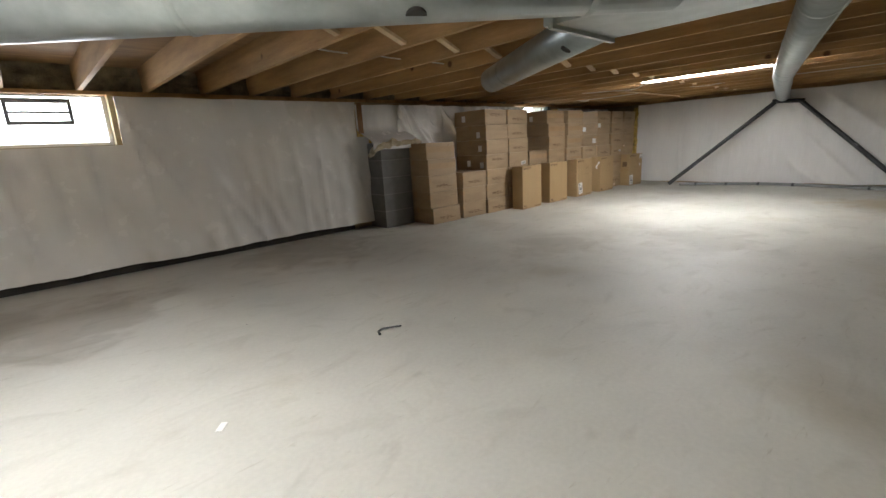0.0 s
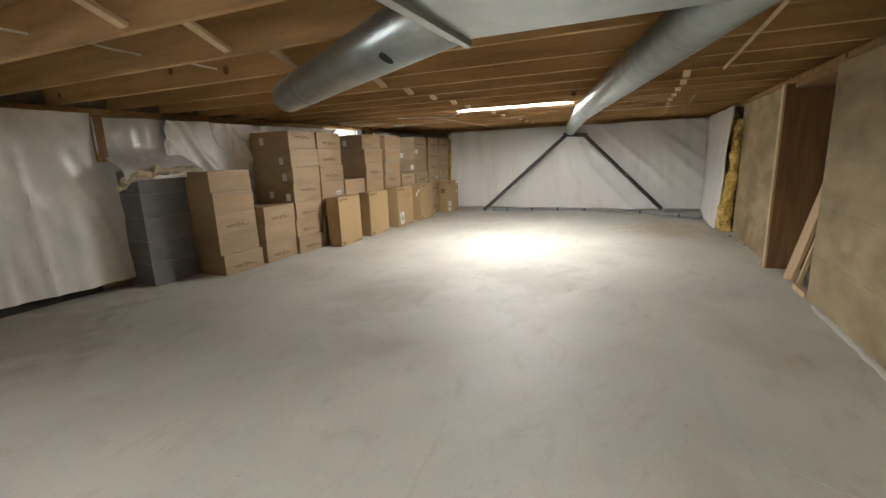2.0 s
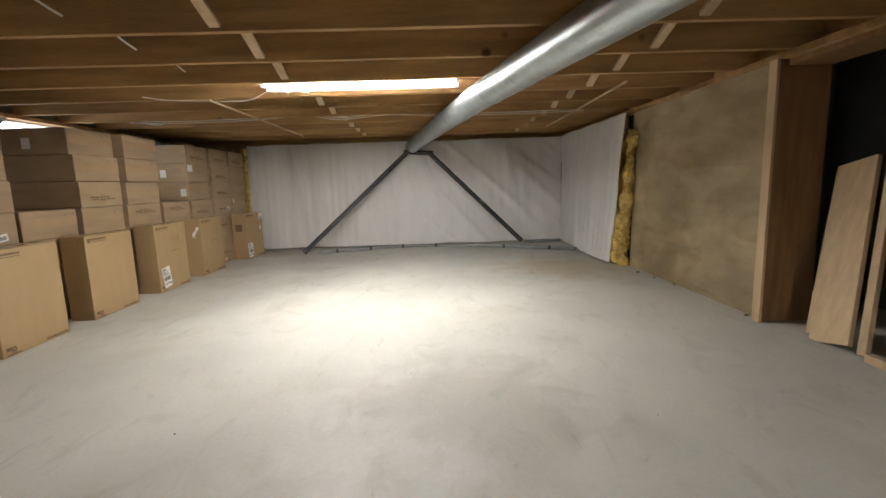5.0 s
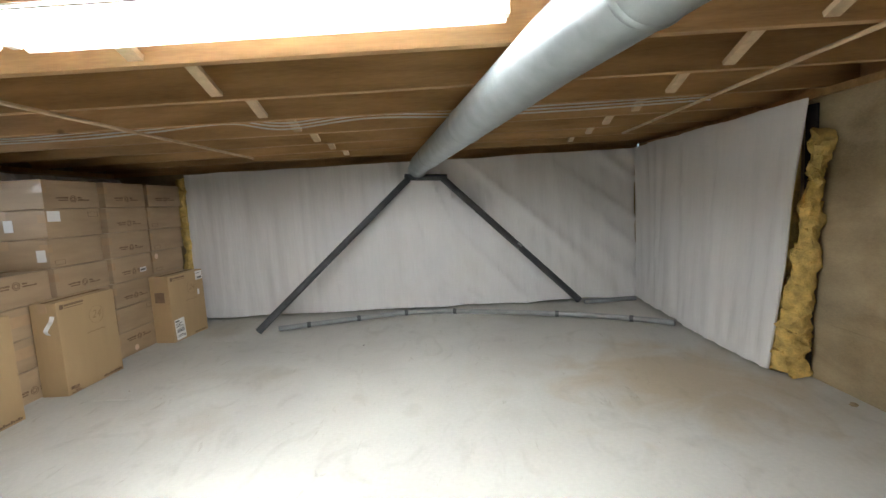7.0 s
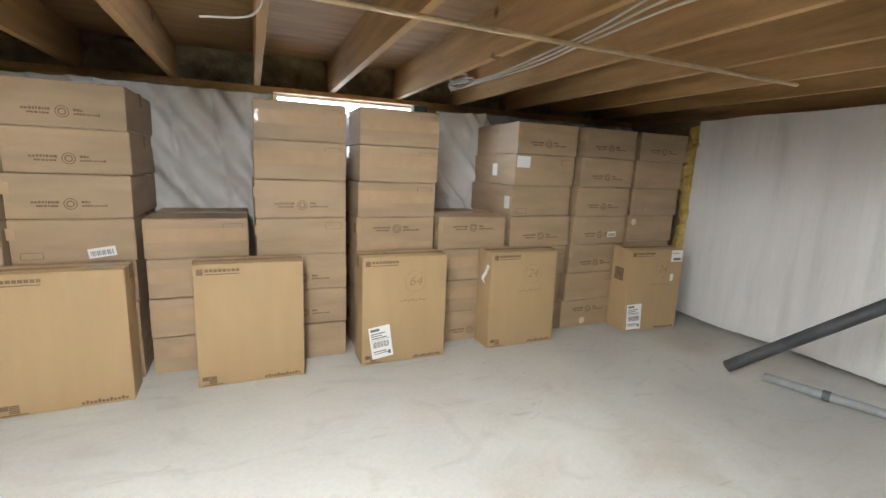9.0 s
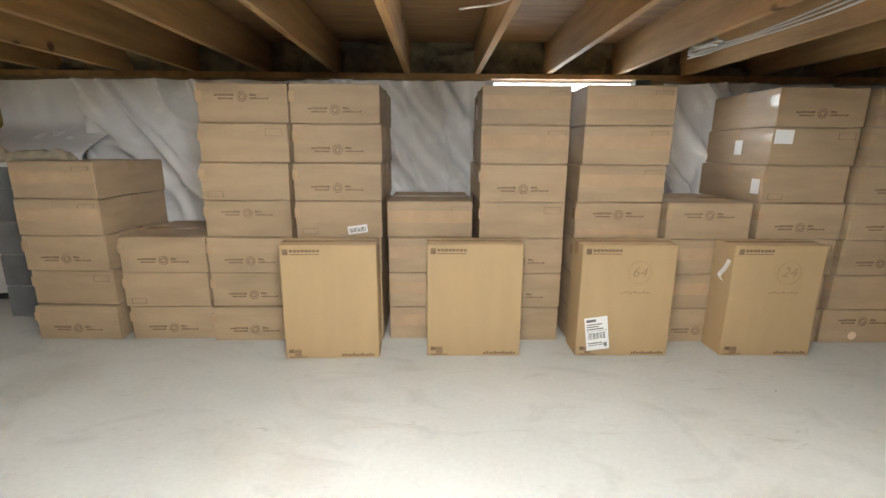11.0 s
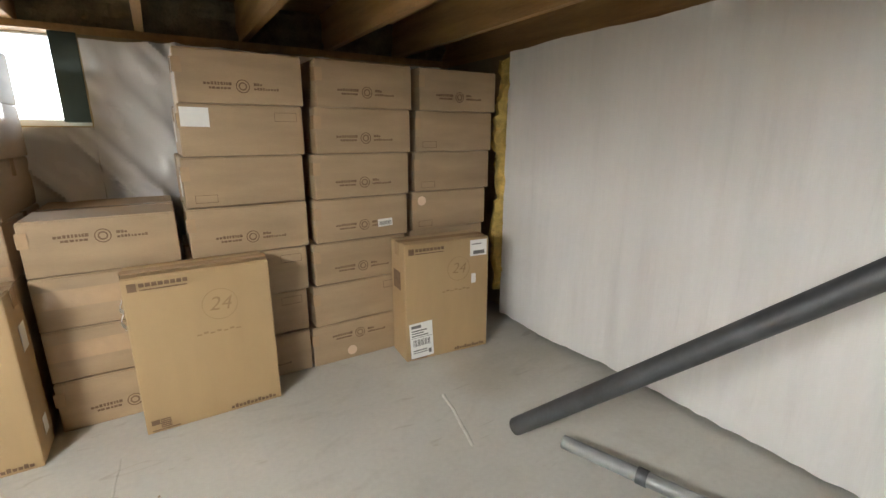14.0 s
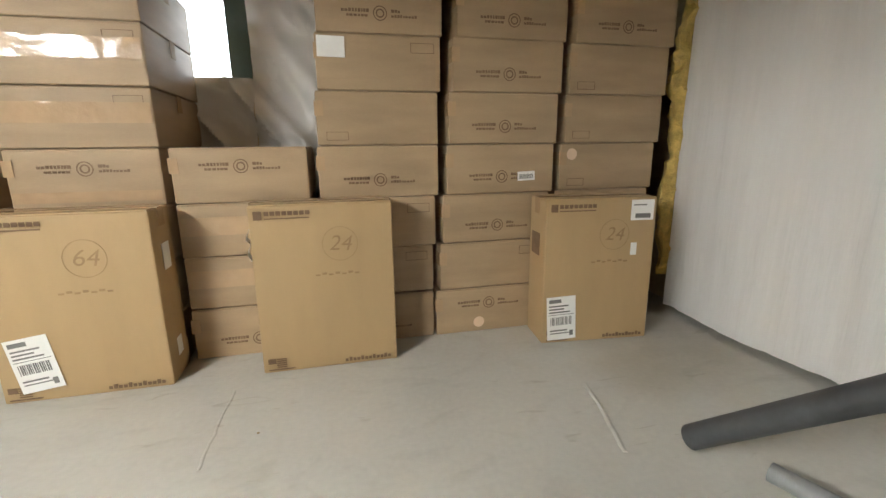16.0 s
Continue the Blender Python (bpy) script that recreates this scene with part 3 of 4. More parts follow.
# ---- lamps ----
def lamp(x, y0, y1, glow):
    """An open reflector hood between two joists, two tubes in it."""
    root = tagged(new("fluorescent_light"), "lit white fluorescent fixture with two tubes between joists", "light")
    part("spine", block(x - 0.045, x + 0.045, y0, y1, 1.806, 1.85, 0.005), WHITEMETAL, root)
    for s in (-1, 1):
        bm = bmesh.new()
        a, b = (x + s * 0.045, 1.806), (x + s * 0.14, 1.752)
        vs = [bm.verts.new((px, y, pz + dz)) for dz in (0, 0.003) for y in (y0, y1) for px, pz in (a, b)]
        for q in ((0, 1, 3, 2), (4, 6, 7, 5), (0, 4, 5, 1), (2, 3, 7, 6), (0, 2, 6, 4), (1, 5, 7, 3)):
            bm.faces.new([vs[k] for k in q])
        part("reflector", bm, WHITEMETAL, root)
        part("tube", tube([(x + s * 0.07, y0 + 0.03, 1.777), (x + s * 0.07, y1 - 0.03, 1.777)], 0.016, 14), glow, root, "glowing white tube", True)
        for yy in (y0, y1 - 0.03):
            part("socket", block(x + s * 0.07 - 0.018, x + s * 0.07 + 0.018, yy, yy + 0.03, 1.745, 1.80, 0.003), WHITEMETAL, root)
    for yy in (y0 + 0.1, y1 - 0.1):
        part("hanger", block(x - 0.004, x + 0.004, yy - 0.01, yy + 0.01, 1.85, JT), WHITEMETAL, root)
    return root


lamp(6.0, 0.94, 2.42, GLOWS[0])
lamp(-1.32, 0.4, 1.88, GLOWS[1])

# ---- pipes by the end wall ----
def pipe(name, pts, r, mat, label, bands=(), smooth=True):
    root = tagged(new(name), label, "pipe")
    part("pipe", tube(pts, r, 20), mat, root, smooth=True)
    for c, d in bands:
        d = Vector(d).normalized()
        c = Vector(c)
        part("band", tube([c - d * 0.018, c + d * 0.018], r + 0.004, 20), BLACKPIPE, root, "black clamp band", True)
    return root


pipe("black_pipe", [(8.985, 3.09, 0.045), (9.56, 1.56, 1.48)], 0.036, BLACKPIPE, "black plastic pipe leaning on the end wall")
pipe("black_pipe", [(9.58, 1.60, 1.505), (9.60, 1.14, 1.475)], 0.036, BLACKPIPE, "short black plastic pipe joining two leaning pipes")
rp = pipe("black_pipe", [(9.60, 1.20, 1.48), (9.58, -0.25, 0.045)], 0.036, BLACKPIPE, "black plastic pipe leaning on the end wall, taped")
part("tape_band", tube([(9.594, 0.42, 0.71), (9.593, 0.38, 0.67)], 0.040, 20), GREYPIPE, rp, "grey tape band")
gp = bent([(9.09, 2.93, 0.034), (9.2, 2.6, 0.034), (9.36, 2.1, 0.034), (9.47, 1.6, 0.034), (9.40, 1.04, 0.034), (9.05, 0.0, 0.034), (8.72, -0.62, 0.034), (8.58, -0.80, 0.034)], 8)
pipe("grey_conduit", gp, 0.026, GREYPIPE, "grey plastic conduit lying on the floor with black clamps",
     [(gp[k], gp[k + 1] - gp[k]) for k in (7, 15, 23, 31, 39, 46)])
pipe("grey_conduit", [(9.55, -0.3, 0.03), (9.6, -0.88, 0.03)], 0.025, GREYPIPE, "short grey conduit on the floor in the corner")


# ---- cartons ----
BW, BD, BH = 0.516, 0.64, 0.2195


def bars(rows, y, bm=None):
    bm = bm or bmesh.new()
    for x0, x1, z0, z1 in rows:
        block(x0, x1, y - 0.0012, y, z0, z1, bm=bm)
    return bm


def ring(cx, cz, r0, r1, y, bm, sides=24):
    vs = []
    for r in (r0, r1):
        for yy in (y - 0.0012, y):
            vs.append([bm.verts.new((cx + r * math.cos(2 * math.pi * k / sides), yy, cz + r * math.sin(2 * math.pi * k / sides))) for k in range(sides)])
    a, b, c, d = vs
    for k in range(sides):
        n = (k + 1) % sides
        for p, q in ((a, c), (c, d), (d, b), (b, a)):
            bm.faces.new((p[k], p[n], q[n], q[k]))
    return bm


def carton_body(w, d, h, bulge=0.004):
    """A taped carton: walls that bow a little, rounded edges, four flaps closing with a slit along the top."""
    bm = block(-w / 2, w / 2, 0, d, 0, h - 0.004)
    bmesh.ops.subdivide_edges(bm, edges=bm.edges[:], cuts=3, use_grid_fill=True)
    for v in bm.verts:
        u, t, z = v.co.x / (w / 2), (v.co.y - d / 2) / (d / 2), (v.co.z - h / 2) / (h / 2)
        v.co.x += bulge * u * (1 - t * t) * (1 - z * z) * (1 if abs(u) > 0.99 else 0)
        v.co.y += bulge * t * (1 - u * u) * (1 - z * z) * (1 if abs(t) > 0.99 else 0)
    sharp = [e for e in bm.edges if len(e.link_faces) == 2 and e.calc_face_angle(0) > 1.2]
    bmesh.ops.bevel(bm, geom=sharp, offset=0.005, segments=2, affect="EDGES", profile=0.5)
    block(-w / 2 + 0.004, w / 2 - 0.004, 0.004, d / 2 - 0.0015, h - 0.006, h, bm=bm)
    block(-w / 2 + 0.004, w / 2 - 0.004, d / 2 + 0.0015, d - 0.004, h - 0.006, h, bm=bm)
    return bm


def mark(cz, cx=0.0):
    """Ring flanked by unreadable words, drawn as broken bars."""
    rnd = random.Random(5)
    bm = ring(cx, cz, 0.0245, 0.0285, -0.004, bmesh.new())
    ring(cx, cz, 0.012, 0.0175, -0.004, bm, 14)
    out = []
    for x0, x1, z0, z1 in ((-0.155, -0.045, 0.002, 0.015), (-0.135, -0.05, -0.015, -0.006), (0.045, 0.085, 0.004, 0.016), (0.045, 0.15, -0.014, -0.003)):
        x = x0
        while x < x1 - 0.006:
            w = rnd.uniform(0.006, 0.014)
            out.append((cx + x, cx + min(x + w, x1), cz + z0, cz + z1 - rnd.choice((0, 0, 0.003))))
            x += w + rnd.uniform(0.002, 0.0045)
    return bars(out, -0.004, bm)


def outline(x0, x1, z0, z1, t=0.002):
    return bars([(x0, x1, z0, z0 + t), (x0, x1, z1 - t, z1), (x0, x0 + t, z0 + t, z1 - t), (x1 - t, x1, z0 + t, z1 - t)], -0.004)


def tape_strip(w, d, h):
    bm = block(-w / 2 - 0.005, -w / 2 - 0.0035, d / 2 - 0.03, d / 2 + 0.03, h - 0.07, h, bm=None)
    block(w / 2 + 0.0035, w / 2 + 0.005, d / 2 - 0.03, d / 2 + 0.03, h - 0.07, h, bm=bm)
    block(-w / 2 - 0.005, w / 2 + 0.005, d / 2 - 0.03, d / 2 + 0.03, h, h + 0.001, bm=bm)
    return bm


def wrap_film(w, h, z0, z1):
    """Clear stretched tape across the front, crinkled."""
    bm = bmesh.new()
    n, m = 26, 5
    g = []
    for layer in (0, 1):
        g.append([[bm.verts.new((-w / 2 + 0.008 + (w - 0.016) * i / n, -0.0055 - 0.004 * abs(noise.noise((i * 0.35, k * 0.9, 4.0))) + layer * 0.001, z0 + (z1 - z0) * k / m)) for k in range(m + 1)] for i in range(n + 1)])
    for i in range(n):
        for k in range(m):
            bm.faces.new((g[0][i][k], g[0][i + 1][k], g[0][i + 1][k + 1], g[0][i][k + 1]))
            bm.faces.new((g[1][i][k], g[1][i][k + 1], g[1][i + 1][k + 1], g[1][i + 1][k]))
    return bm


def carton(kind):
    root = part("carton", carton_body(BW, BD, BH), CARD)
    part("packing_tape", tape_strip(BW, BD, BH), TAPE, root, "glossy packing tape")
    if kind in ("low", "high", "film_mark"):
        part("printed_mark", mark(0.075 if kind == "low" else 0.145), INK, root, "brown printed maker's mark")["kind"] = "stuff"
    if kind in ("plain", "film"):
        part("printed_frame", outline(0.13, 0.23, 0.15, 0.19), INK, root, "printed empty frame")
    if kind == "plain_low":
        part("printed_frame", outline(-0.22, -0.13, 0.02, 0.055), INK, root, "printed empty frame")
    if kind in ("film", "film_mark"):
        part("clear_tape", wrap_film(BW, BH, 0.02 if kind == "film_mark" else 0.09, 0.06 if kind == "film_mark" else 0.165), TAPE, root, "shiny crinkled clear tape", True)
    if kind != "film":
        et = block(-BW / 2 - 0.0055, -BW / 2 + 0.03, -0.0055, -0.0042, BH - 0.1, BH - 0.04)
        block(-BW / 2 - 0.0055, -BW / 2 - 0.0042, -0.0042, 0.06, BH - 0.1, BH - 0.04, bm=et)
        part("corner_tape", et, TAPE, root, "glossy tape tab")
    words = {"low": "brown cardboard carton with a printed mark, stacked", "high": "brown cardboard carton with a printed mark near its top, stacked",
             "plain": "plain brown cardboard carton with a printed frame, stacked", "plain_low": "plain brown cardboard carton, taped shut, stacked",
             "film": "brown cardboard carton with shiny clear tape across its front", "film_mark": "brown cardboard carton with printed mark and shiny tape"}
    return tagged(root, words[kind], "carton", "stacked cartons")


KINDS = {k: carton(k) for k in ("low", "high", "plain", "plain_low", "film", "film_mark")}
L, H, P, Q, F, M = "low", "high", "plain", "plain_low", "film", "film_mark"
STACKS = [  # left edge, right edge, front, cartons from the floor up, turn, lean along the wall a metre of height
    (3.475, 4.03, 4.16, [L, P, L, F, F], -2, -0.03), (4.085, 4.60, 4.14, [L, Q, L], 1, 0.0), (4.61, 5.13, 4.12, [L, L, L, H, Q, P, H], 0, 0.02),
    (5.155, 5.675, 4.12, [H, L, P, Q, L, L, L], 0, 0.012), (5.71, 6.24, 4.14, [F, F, F, F], 0, 0.0), (6.27, 6.79, 4.12, [Q, L, L, P, L, F, F], 0, 0.0),
    (6.85, 7.375, 4.10, [H, F, H, M, F, F, F], 0, 0.005), (7.40, 7.925, 4.11, [L, F, F, H], 0, 0.0), (7.92, 8.445, 4.10, [L, P, P, L, Q, P, L], 0, 0.05),
    (8.455, 8.975, 4.09, [H, P, L, L, L, L, L], 0, 0.085), (9.02, 9.54, 4.10, [L, P, L, Q, Q, Q, L], 0, 0.085)]
used = set()
placed = {}
for n, (sx0, sx1, fy, rows, turn, lean) in enumerate(STACKS):
    z = 0.0
    for k, kind in enumerate(rows):
        m = pose((sx0 + sx1) / 2 + lean * z + random.uniform(-0.004, 0.004), fy + random.uniform(-0.018, 0.018) + 0.004 * k, z, 0, 0, turn + random.uniform(-0.9, 0.9))
        if kind in used:
            placed[n, k] = copy_thing(KINDS[kind], m)
        else:
            KINDS[kind].matrix_world = m
            used.add(kind)
            placed[n, k] = KINDS[kind]
        z += BH + 0.0028


BARCODE = [(-0.42 + 0.06 * k, -0.42 + 0.06 * k + (0.035 if k % 3 else 0.02), -0.3, 0.2) for k in range(14)]
SHIP = [(-0.42, 0.0, 0.36, 0.44), (-0.42, 0.25, 0.27, 0.30), (-0.42, 0.1, 0.2, 0.23), (-0.42, 0.3, 0.13, 0.16), (-0.44, 0.44, 0.08, 0.09)] + [(-0.38 + 0.05 * k, -0.38 + 0.05 * k + (0.03 if k % 3 else 0.015), -0.16, 0.03) for k in range(15)] + [(-0.4, 0.2, -0.3, -0.27), (-0.4, 0.3, -0.36, -0.34), (0.28, 0.4, -0.42, -0.3)]


def slip(carton_at, x, z, w, h, tilt, label, rows=()):
    """A paper label on the front of one carton."""
    root = part("paper_label", block(-w / 2, w / 2, -0.0015, 0, -h / 2, h / 2), PAPER, placed[carton_at], label)
    if rows:
        part("print", bars([(a * w, b * w, c * h, d * h) for a, b, c, d in rows], -0.0015), BLACKINK, root, "black printed bars")["kind"] = "stuff"
    root.matrix_local = pose(x, -0.006, z, 0, tilt, 0)


def side_slip(carton_at, y, z, w=0.07, h=0.09):
    """A paper label on the side of one carton, towards the room's west end."""
    root = part("paper_label", block(-BW / 2 - 0.0065, -BW / 2 - 0.0045, y, y + w, z, z + h), PAPER, placed[carton_at], "white paper side label")


def seal(carton_at, x, z):
    bm = tube([(x, -0.0042, z), (x, -0.0056, z)], 0.027, 20)
    part("round_sticker", bm, material("cream_paper", (0.72, 0.55, 0.40), 0.5, var=0.04, scale=8, fine=60, bump=0), placed[carton_at], "round cream sticker")


slip((8, 5), -0.195, 0.165, 0.11, 0.08, 1, "blank white paper label")
slip((9, 3), 0.12, 0.075, 0.085, 0.042, -2, "white barcode sticker", BARCODE)
slip((3, 3), 0.11, 0.05, 0.12, 0.05, -8, "white barcode sticker", BARCODE)
seal((10, 3), -0.20, 0.17)
seal((9, 0), -0.05, 0.05)
for at, y, z in (((2, 6), 0.40, 0.06), ((2, 5), 0.12, 0.03), ((2, 4), 0.10, 0.05), ((2, 3), 0.33, 0.05), ((2, 3), 0.06, 0.02), ((8, 4), 0.02, 0.05), ((5, 6), 0.3, 0.05), ((8, 5), 0.25, 0.06), ((0, 3), 0.4, 0.06)):
    side_slip(at, y, z)


# ---- tall new cartons standing in front ----
def words(text, size, mat, name, parent, x, y, z, tilt=0, shear=0.0):
    cu = bpy.data.curves.new("t", "FONT")
    cu.body, cu.size, cu.align_x, cu.align_y, cu.shear = text, size, "CENTER", "CENTER", shear
    t = bpy.data.objects.new("t", cu)
    me = bpy.data.meshes.new_from_object(t)
    bpy.data.objects.remove(t)
    me.materials.append(mat)
    ob = new(name, me)
    ob.parent = parent
    ob.matrix_local = pose(x, y, z, 90, tilt, 0)
    return ob


def tall_carton(x0, x1, y, h, d, turn, label, number="", ship=None, lean=0.0):
    w = x1 - x0
    root = part("tall_carton", carton_body(w, d, h, 0.006), CARD2)
    tagged(root, label, "carton", "tall cartons on the floor")
    part("packing_tape", tape_strip(w, d, h), TAPE, root, "glossy packing tape")
    logo = [(-w / 2 + 0.02, -w / 2 + 0.05, h - 0.055, h - 0.022)] + [(-w / 2 + 0.058 + 0.021 * k, -w / 2 + 0.075 + 0.021 * k, h - 0.04, h - 0.024) for k in range(8)] + [(-w / 2 + 0.058, -w / 2 + 0.22, h - 0.054, h - 0.049)]
    part("printed_logo", bars(logo, -0.006), INK, root, "dark brown printed logo bars")["kind"] = "stuff"
    flag = [(-w / 2 + 0.02, -w / 2 + 0.05, 0.04, 0.062)] + [(-w / 2 + 0.052, -w / 2 + 0.09, 0.022 + 0.0085 * k, 0.027 + 0.0085 * k) for k in range(5)] + [(-w / 2 + 0.02, -w / 2 + 0.12, 0.012, 0.017)]
    part("printed_flag", bars(flag, -0.006), INK, root, "small dark brown printed flag")["kind"] = "stuff"
    part("printed_address", bars([(w / 2 - 0.215 + 0.016 * k, w / 2 - 0.203 + 0.016 * k, 0.016, 0.028 + 0.006 * (k % 3 == 1)) for k in range(12)], -0.006), INK, root, "brown printed line")["kind"] = "stuff"
    if number:
        words(number, 0.085, PENCIL, "handwritten_number", root, 0.06, -0.0072, h - 0.16, 4, 0.2)
        part("drawn_ring", ring(0.06, h - 0.16, 0.066, 0.068, -0.0065, bmesh.new(), 32), PENCIL, root, "hand-drawn pencil ring")
        part("scribble", bars([(-0.04 + 0.025 * k, -0.022 + 0.025 * k, h - 0.285 + 0.004 * (k % 2), h - 0.278 + 0.006 * (k % 2)) for k in range(7)], -0.0065), PENCIL, root, "faint handwriting")["kind"] = "stuff"
    if ship:
        sx, sz, tilt = ship
        s = part("shipping_label", block(-0.067, 0.067, -0.0015, 0, -0.102, 0.102), PAPER, root, "white shipping label")
        s.matrix_local = pose(sx, -0.006, sz, 0, tilt, 0)
        p = part("print", bars([(a * 0.134, b * 0.134, c * 0.204, e * 0.204) for a, b, c, e in SHIP], -0.0016), BLACKINK, s, "black barcode and lines")
        p["kind"] = "stuff"
    root.matrix_world = pose((x0 + x1) / 2, y, 0, -lean, 0, turn)
    return root


tall_carton(5.146, 5.68, 3.87, 0.675, 0.2, 2, "tall clean brown carton standing on the floor")
tall_carton(5.96, 6.505, 3.90, 0.675, 0.19, 0, "tall clean brown carton standing on the floor")
e = tall_carton(6.837, 7.381, 3.90, 0.675, 0.2, 0, "tall brown carton with 64 written, white shipping label", "64", (-0.155, 0.145, -8))
for y0, z0, w, h in ((0.06, 0.44, 0.07, 0.10), (0.07, 0.09, 0.05, 0.07)):
    part("paper_label", block(0.278, 0.2795, y0, y0 + w, z0, z0 + h), PAPER, e, "small pale side label")
e = tall_carton(7.704, 8.238, 3.90, 0.675, 0.19, 0, "tall brown carton with 24 written in a ring", "24")
tag = bent([(-0.272, 0.03, 0.58), (-0.283, 0.035, 0.545), (-0.275, 0.06, 0.52), (-0.29, 0.075, 0.48), (-0.276, 0.07, 0.45)], 5)
bm = bmesh.new()
vs = [[bm.verts.new(p + Vector((0, w, d))) for w, d in ((-0.016, 0), (0.016, 0.006), (0.016, 0.0045), (-0.016, -0.0015))] for p in tag]
for p, q in zip(vs, vs[1:]):
    for k in range(4):
        bm.faces.new((p[k], p[(k + 1) % 4], q[(k + 1) % 4], q[k]))
part("paper_tag", bm, PAPER, e, "curled white paper tag on its side", True)
e = tall_carton(8.89, 9.395, 3.845, 0.655, 0.2, -6, "tall brown carton with 24 written, two white labels", "24", (-0.165, 0.12, -3))
s = part("paper_label", block(0.13, 0.235, -0.0078, -0.006, 0.555, 0.645), PAPER, e, "white paper slip")
part("print", bars([(0.15, 0.22, 0.565, 0.585), (0.14, 0.2, 0.62, 0.625)], -0.0078), BLACKINK, s)
part("printed_panel", block(-0.2600, -0.2585, 0.05, 0.15, 0.40, 0.50), INK, e, "dark printed square on its side")
part("sticker", block(0.14, 0.168, -0.0075, -0.006, 0.40, 0.455), PAPER, e, "small cream sticker")

# ---- cables, rod and small things ----
def cable(pts, r=0.005, label="pale electrical cable stapled along the joists", mat=CABLE):
    return tagged(part("cable", tube(bent(pts, 8), r, 8), mat, None, "", True), label, "cable")


for a, b in (((6.3, 2.98, 1.735), (9.05, 3.0, 1.735)), ((2.5, -0.36, 1.735), (4.22, -0.38, 1.735)), ((6.0, -0.36, 1.735), (8.8, -0.45, 1.735))):
    tagged(part("thin_strip", tube([a, b], 0.010, 10), PINE, None, "", True), "thin pale strip fixed under the joists", "strip")
for k in range(3):
    dz = 0.02 * k + 0.02
    cable([(7.72 + 0.012 * k, -0.6, 1.76 + dz), (7.715, 0.2, 1.745 + dz), (7.72, 1.05, 1.75 + dz), (7.70, 1.65, 1.77 + dz), (7.72, 2.2, 1.735 + dz), (7.66 - 0.03 * k, 2.55, 1.78 + dz), (7.62, 3.0, 1.75 + dz), (7.66, 3.5, 1.74 + dz), (7.60 + 0.03 * k, 4.0, 1.73 + dz), (7.62, 4.5, 1.75 + dz)])
for c, rr in (((7.55, 4.2, 1.76), 0.11), ((7.57, 4.22, 1.78), 0.13), ((7.53, 4.18, 1.80), 0.09)):
    cable([(c[0] + 0.5 * rr * math.sin(a), c[1] + rr * math.cos(a), c[2] + 0.35 * rr * math.sin(a + 0.6)) for a in [k * 0.52 for k in range(13)]], 0.006, "coiled pale cable hung between joists")
cable([(6.05, 2.42, 1.74), (6.15, 2.6, 1.70), (6.3, 2.9, 1.725), (6.28, 3.3, 1.74), (6.1, 3.4, 1.735)], 0.004, "thin pale lamp cord looped under the joists")
for x in (4.47, 5.0, 5.52, 1.3, 1.84, 2.37):
    cable([(x - 0.243, 2.75, 1.83), (x, 2.81, 1.818), (x + 0.243, 2.88, 1.83)], 0.006)

# ---- marks on the floor ----
tw = bent([(0.80, 1.665, 0.007), (0.815, 1.70, 0.009), (0.85, 1.715, 0.010), (0.90, 1.705, 0.007), (0.965, 1.672, 0.006)], 6)
tagged(part("rubber_strip", tube(tw, [0.008 - 0.00012 * i for i in range(len(tw))], 8), BLACKPIPE, None, "", True), "short curled dark rubber strip on the floor", "scrap")
o = tagged(part("paper_scrap", block(-0.03, 0.03, -0.014, 0.014, 0.0, 0.004, 0.001), PAPER), "small white paper scrap on the floor", "scrap")
o.matrix_world = pose(-0.162, 1.425, 0.001, 0, 0, 50)


# ridges and scratches in the slab
def ridge(pts, r, label):
    bm = tube(bent(pts, 8), r, 8)
    for v in bm.verts:
        v.co.z *= 0.5
        v.co.x += 0.006 * noise.noise(v.co * 20)
    tagged(part("slab_ridge", bm, CONCRETE_FLOOR, None, "", True), label, "floor mark")


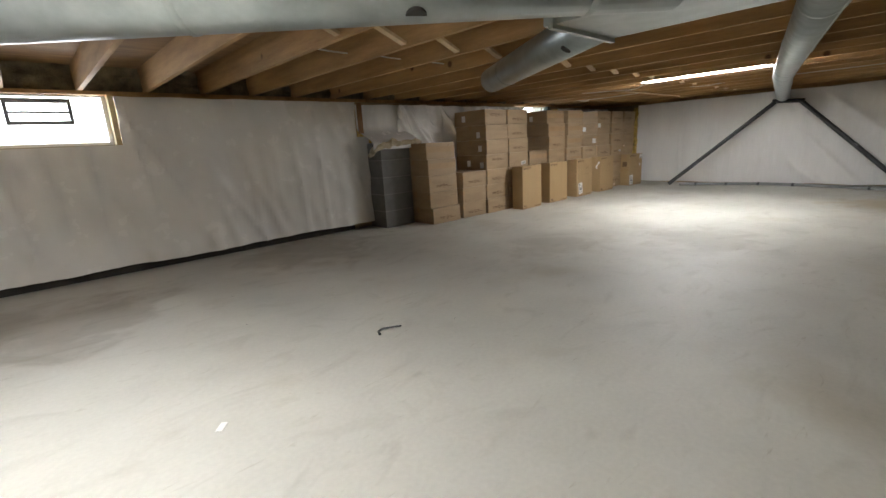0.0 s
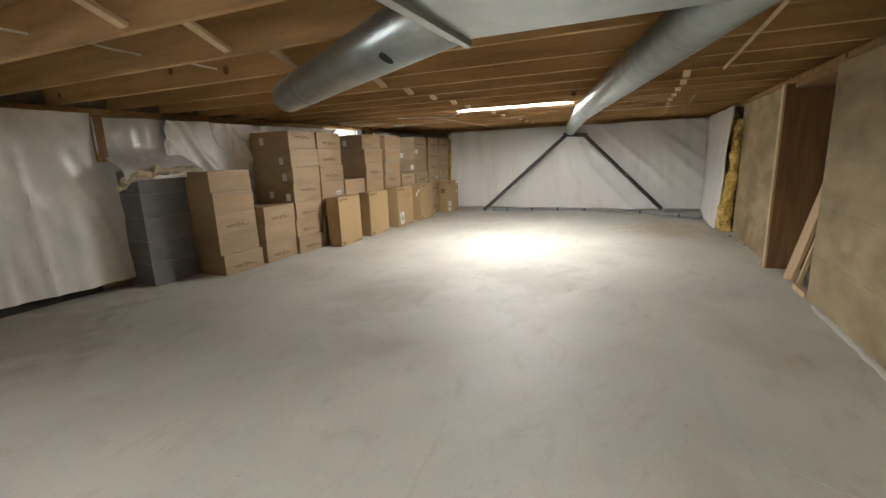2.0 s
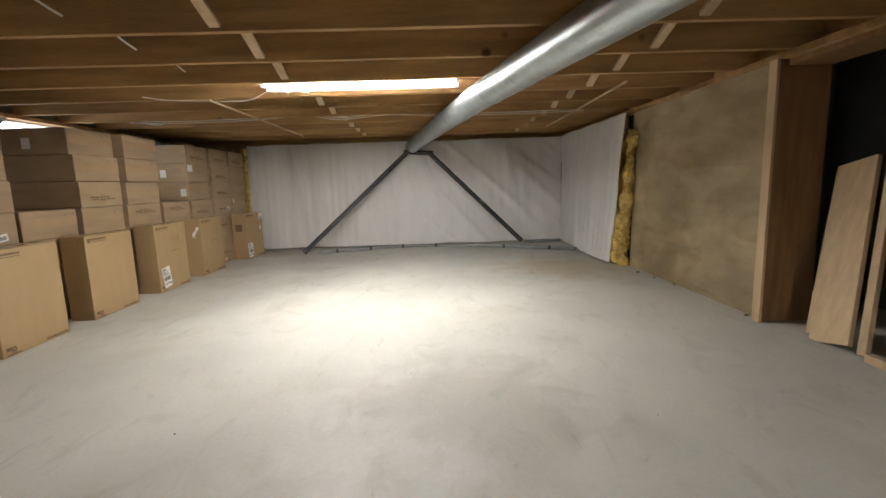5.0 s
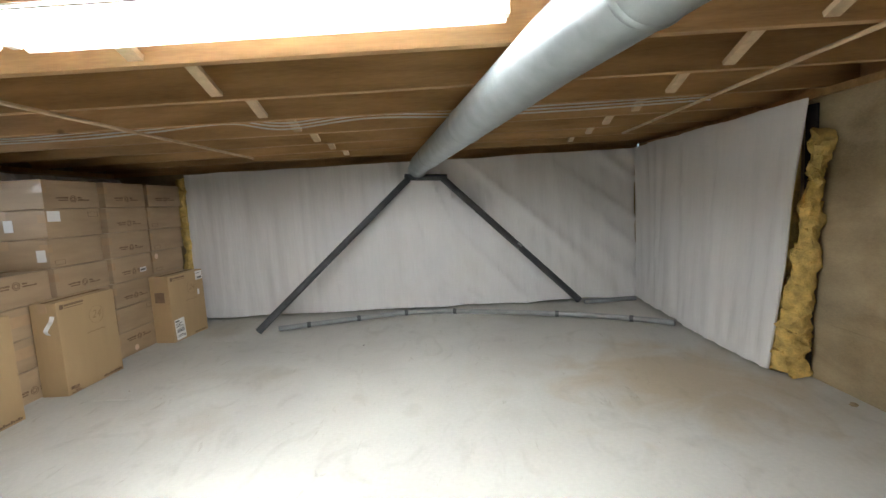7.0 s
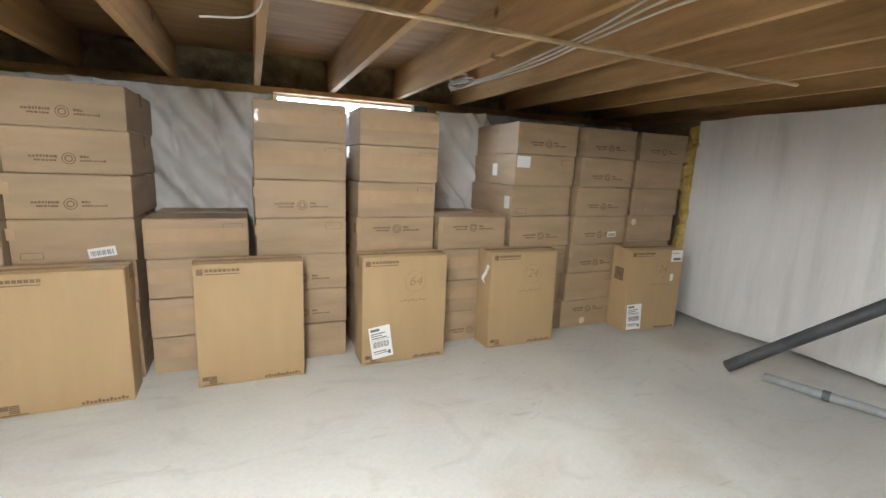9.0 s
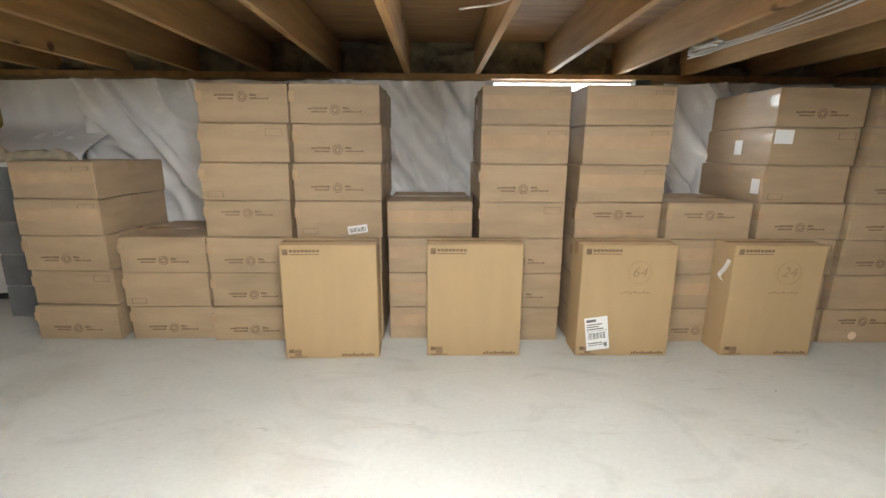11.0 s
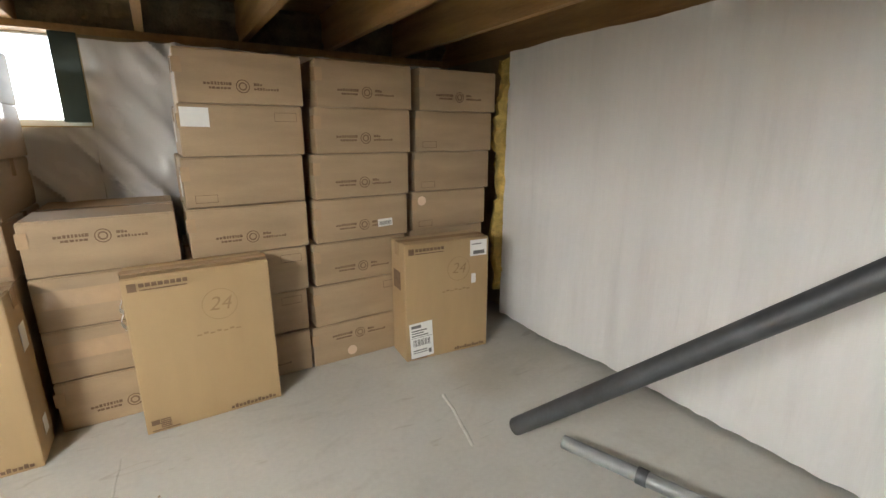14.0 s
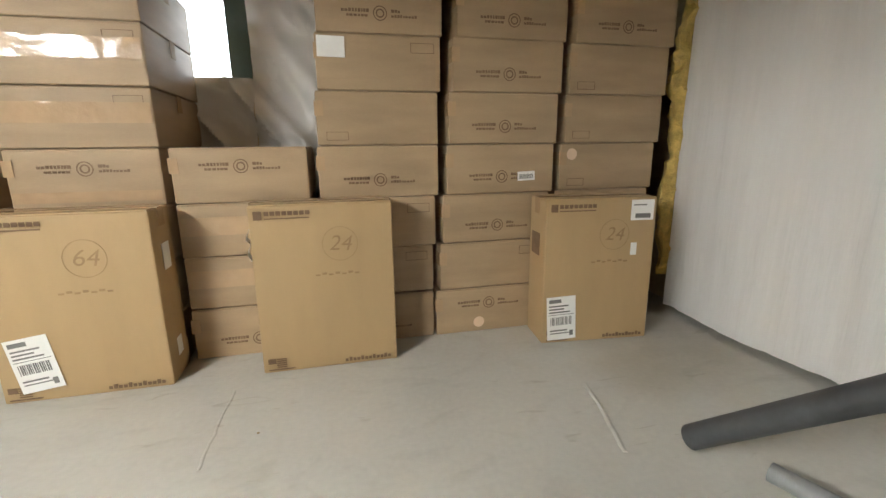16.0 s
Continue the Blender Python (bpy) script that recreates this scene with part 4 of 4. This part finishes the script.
ridge([(8.895, 3.50, 0.001), (8.86, 3.34, 0.002), (8.80, 3.13, 0.001)], 0.008, "thin trowel ridge in the concrete slab")
ridge([(7.615, 3.79, 0.0), (7.605, 3.55, 0.001), (7.60, 3.36, 0.0)], 0.005, "faint trowel ridge in the concrete slab")
ridge([(2.05, -0.40, 0.0), (2.0, -0.5, 0.001), (1.88, -0.74, 0.0)], 0.005, "faint pale scratch ridge in the slab")
bead = [(0.4 + 0.04 * k, YR + 0.004, 0.0) for k in range(int((DX0 - 0.5) / 0.04))]
bm = tube(bead, [0.024 + 0.012 * noise.noise((k * 0.23, 2.0, 5.0)) for k in range(len(bead))], 10)
for v in bm.verts:
    v.co += Vector((0, 0.018 * noise.noise(v.co * 7), 0.012 * noise.noise(v.co * 17)))
tagged(part("mortar_bead", bm, CONCRETE_FLOOR, None, "", True), "lumpy pale mortar bead along the wall foot", "mortar")
for k in range(16):
    x, y = random.uniform(0.5, 7.4), YR + random.uniform(0.01, 0.09)
    if DX0 - 0.1 < x < DX1 + 0.1:
        continue
    bm = bmesh.new()
    bmesh.ops.create_icosphere(bm, subdivisions=1, radius=random.uniform(0.008, 0.024))
    for v in bm.verts:
        v.co += Vector((noise.noise(v.co * 60 + Vector((k, 0, 0))), noise.noise(v.co * 60 + Vector((0, k, 0))), 0)) * 0.008
        v.co.z = max(-0.006, v.co.z * 0.5)
    ob = tagged(part("concrete_crumb", bm, CONCRETE_WALL), "small crumb of broken concrete by the wall foot", "rubble", "rubble along the wall")
    ob.location = (x, y, 0.006)

for k in range(12):
    bm = bmesh.new()
    bmesh.ops.create_icosphere(bm, subdivisions=1, radius=random.uniform(0.003, 0.007))
    for v in bm.verts:
        v.co.z = max(-0.003, v.co.z * 0.6)
    ob = tagged(part("floor_crumb", bm, DARK if k % 2 else CONCRETE_WALL), "tiny crumb of grit on the concrete floor", "rubble", "grit on the floor")
    ob.location = (random.uniform(-0.5, 9.3), random.uniform(-0.8, 3.6), 0.003)
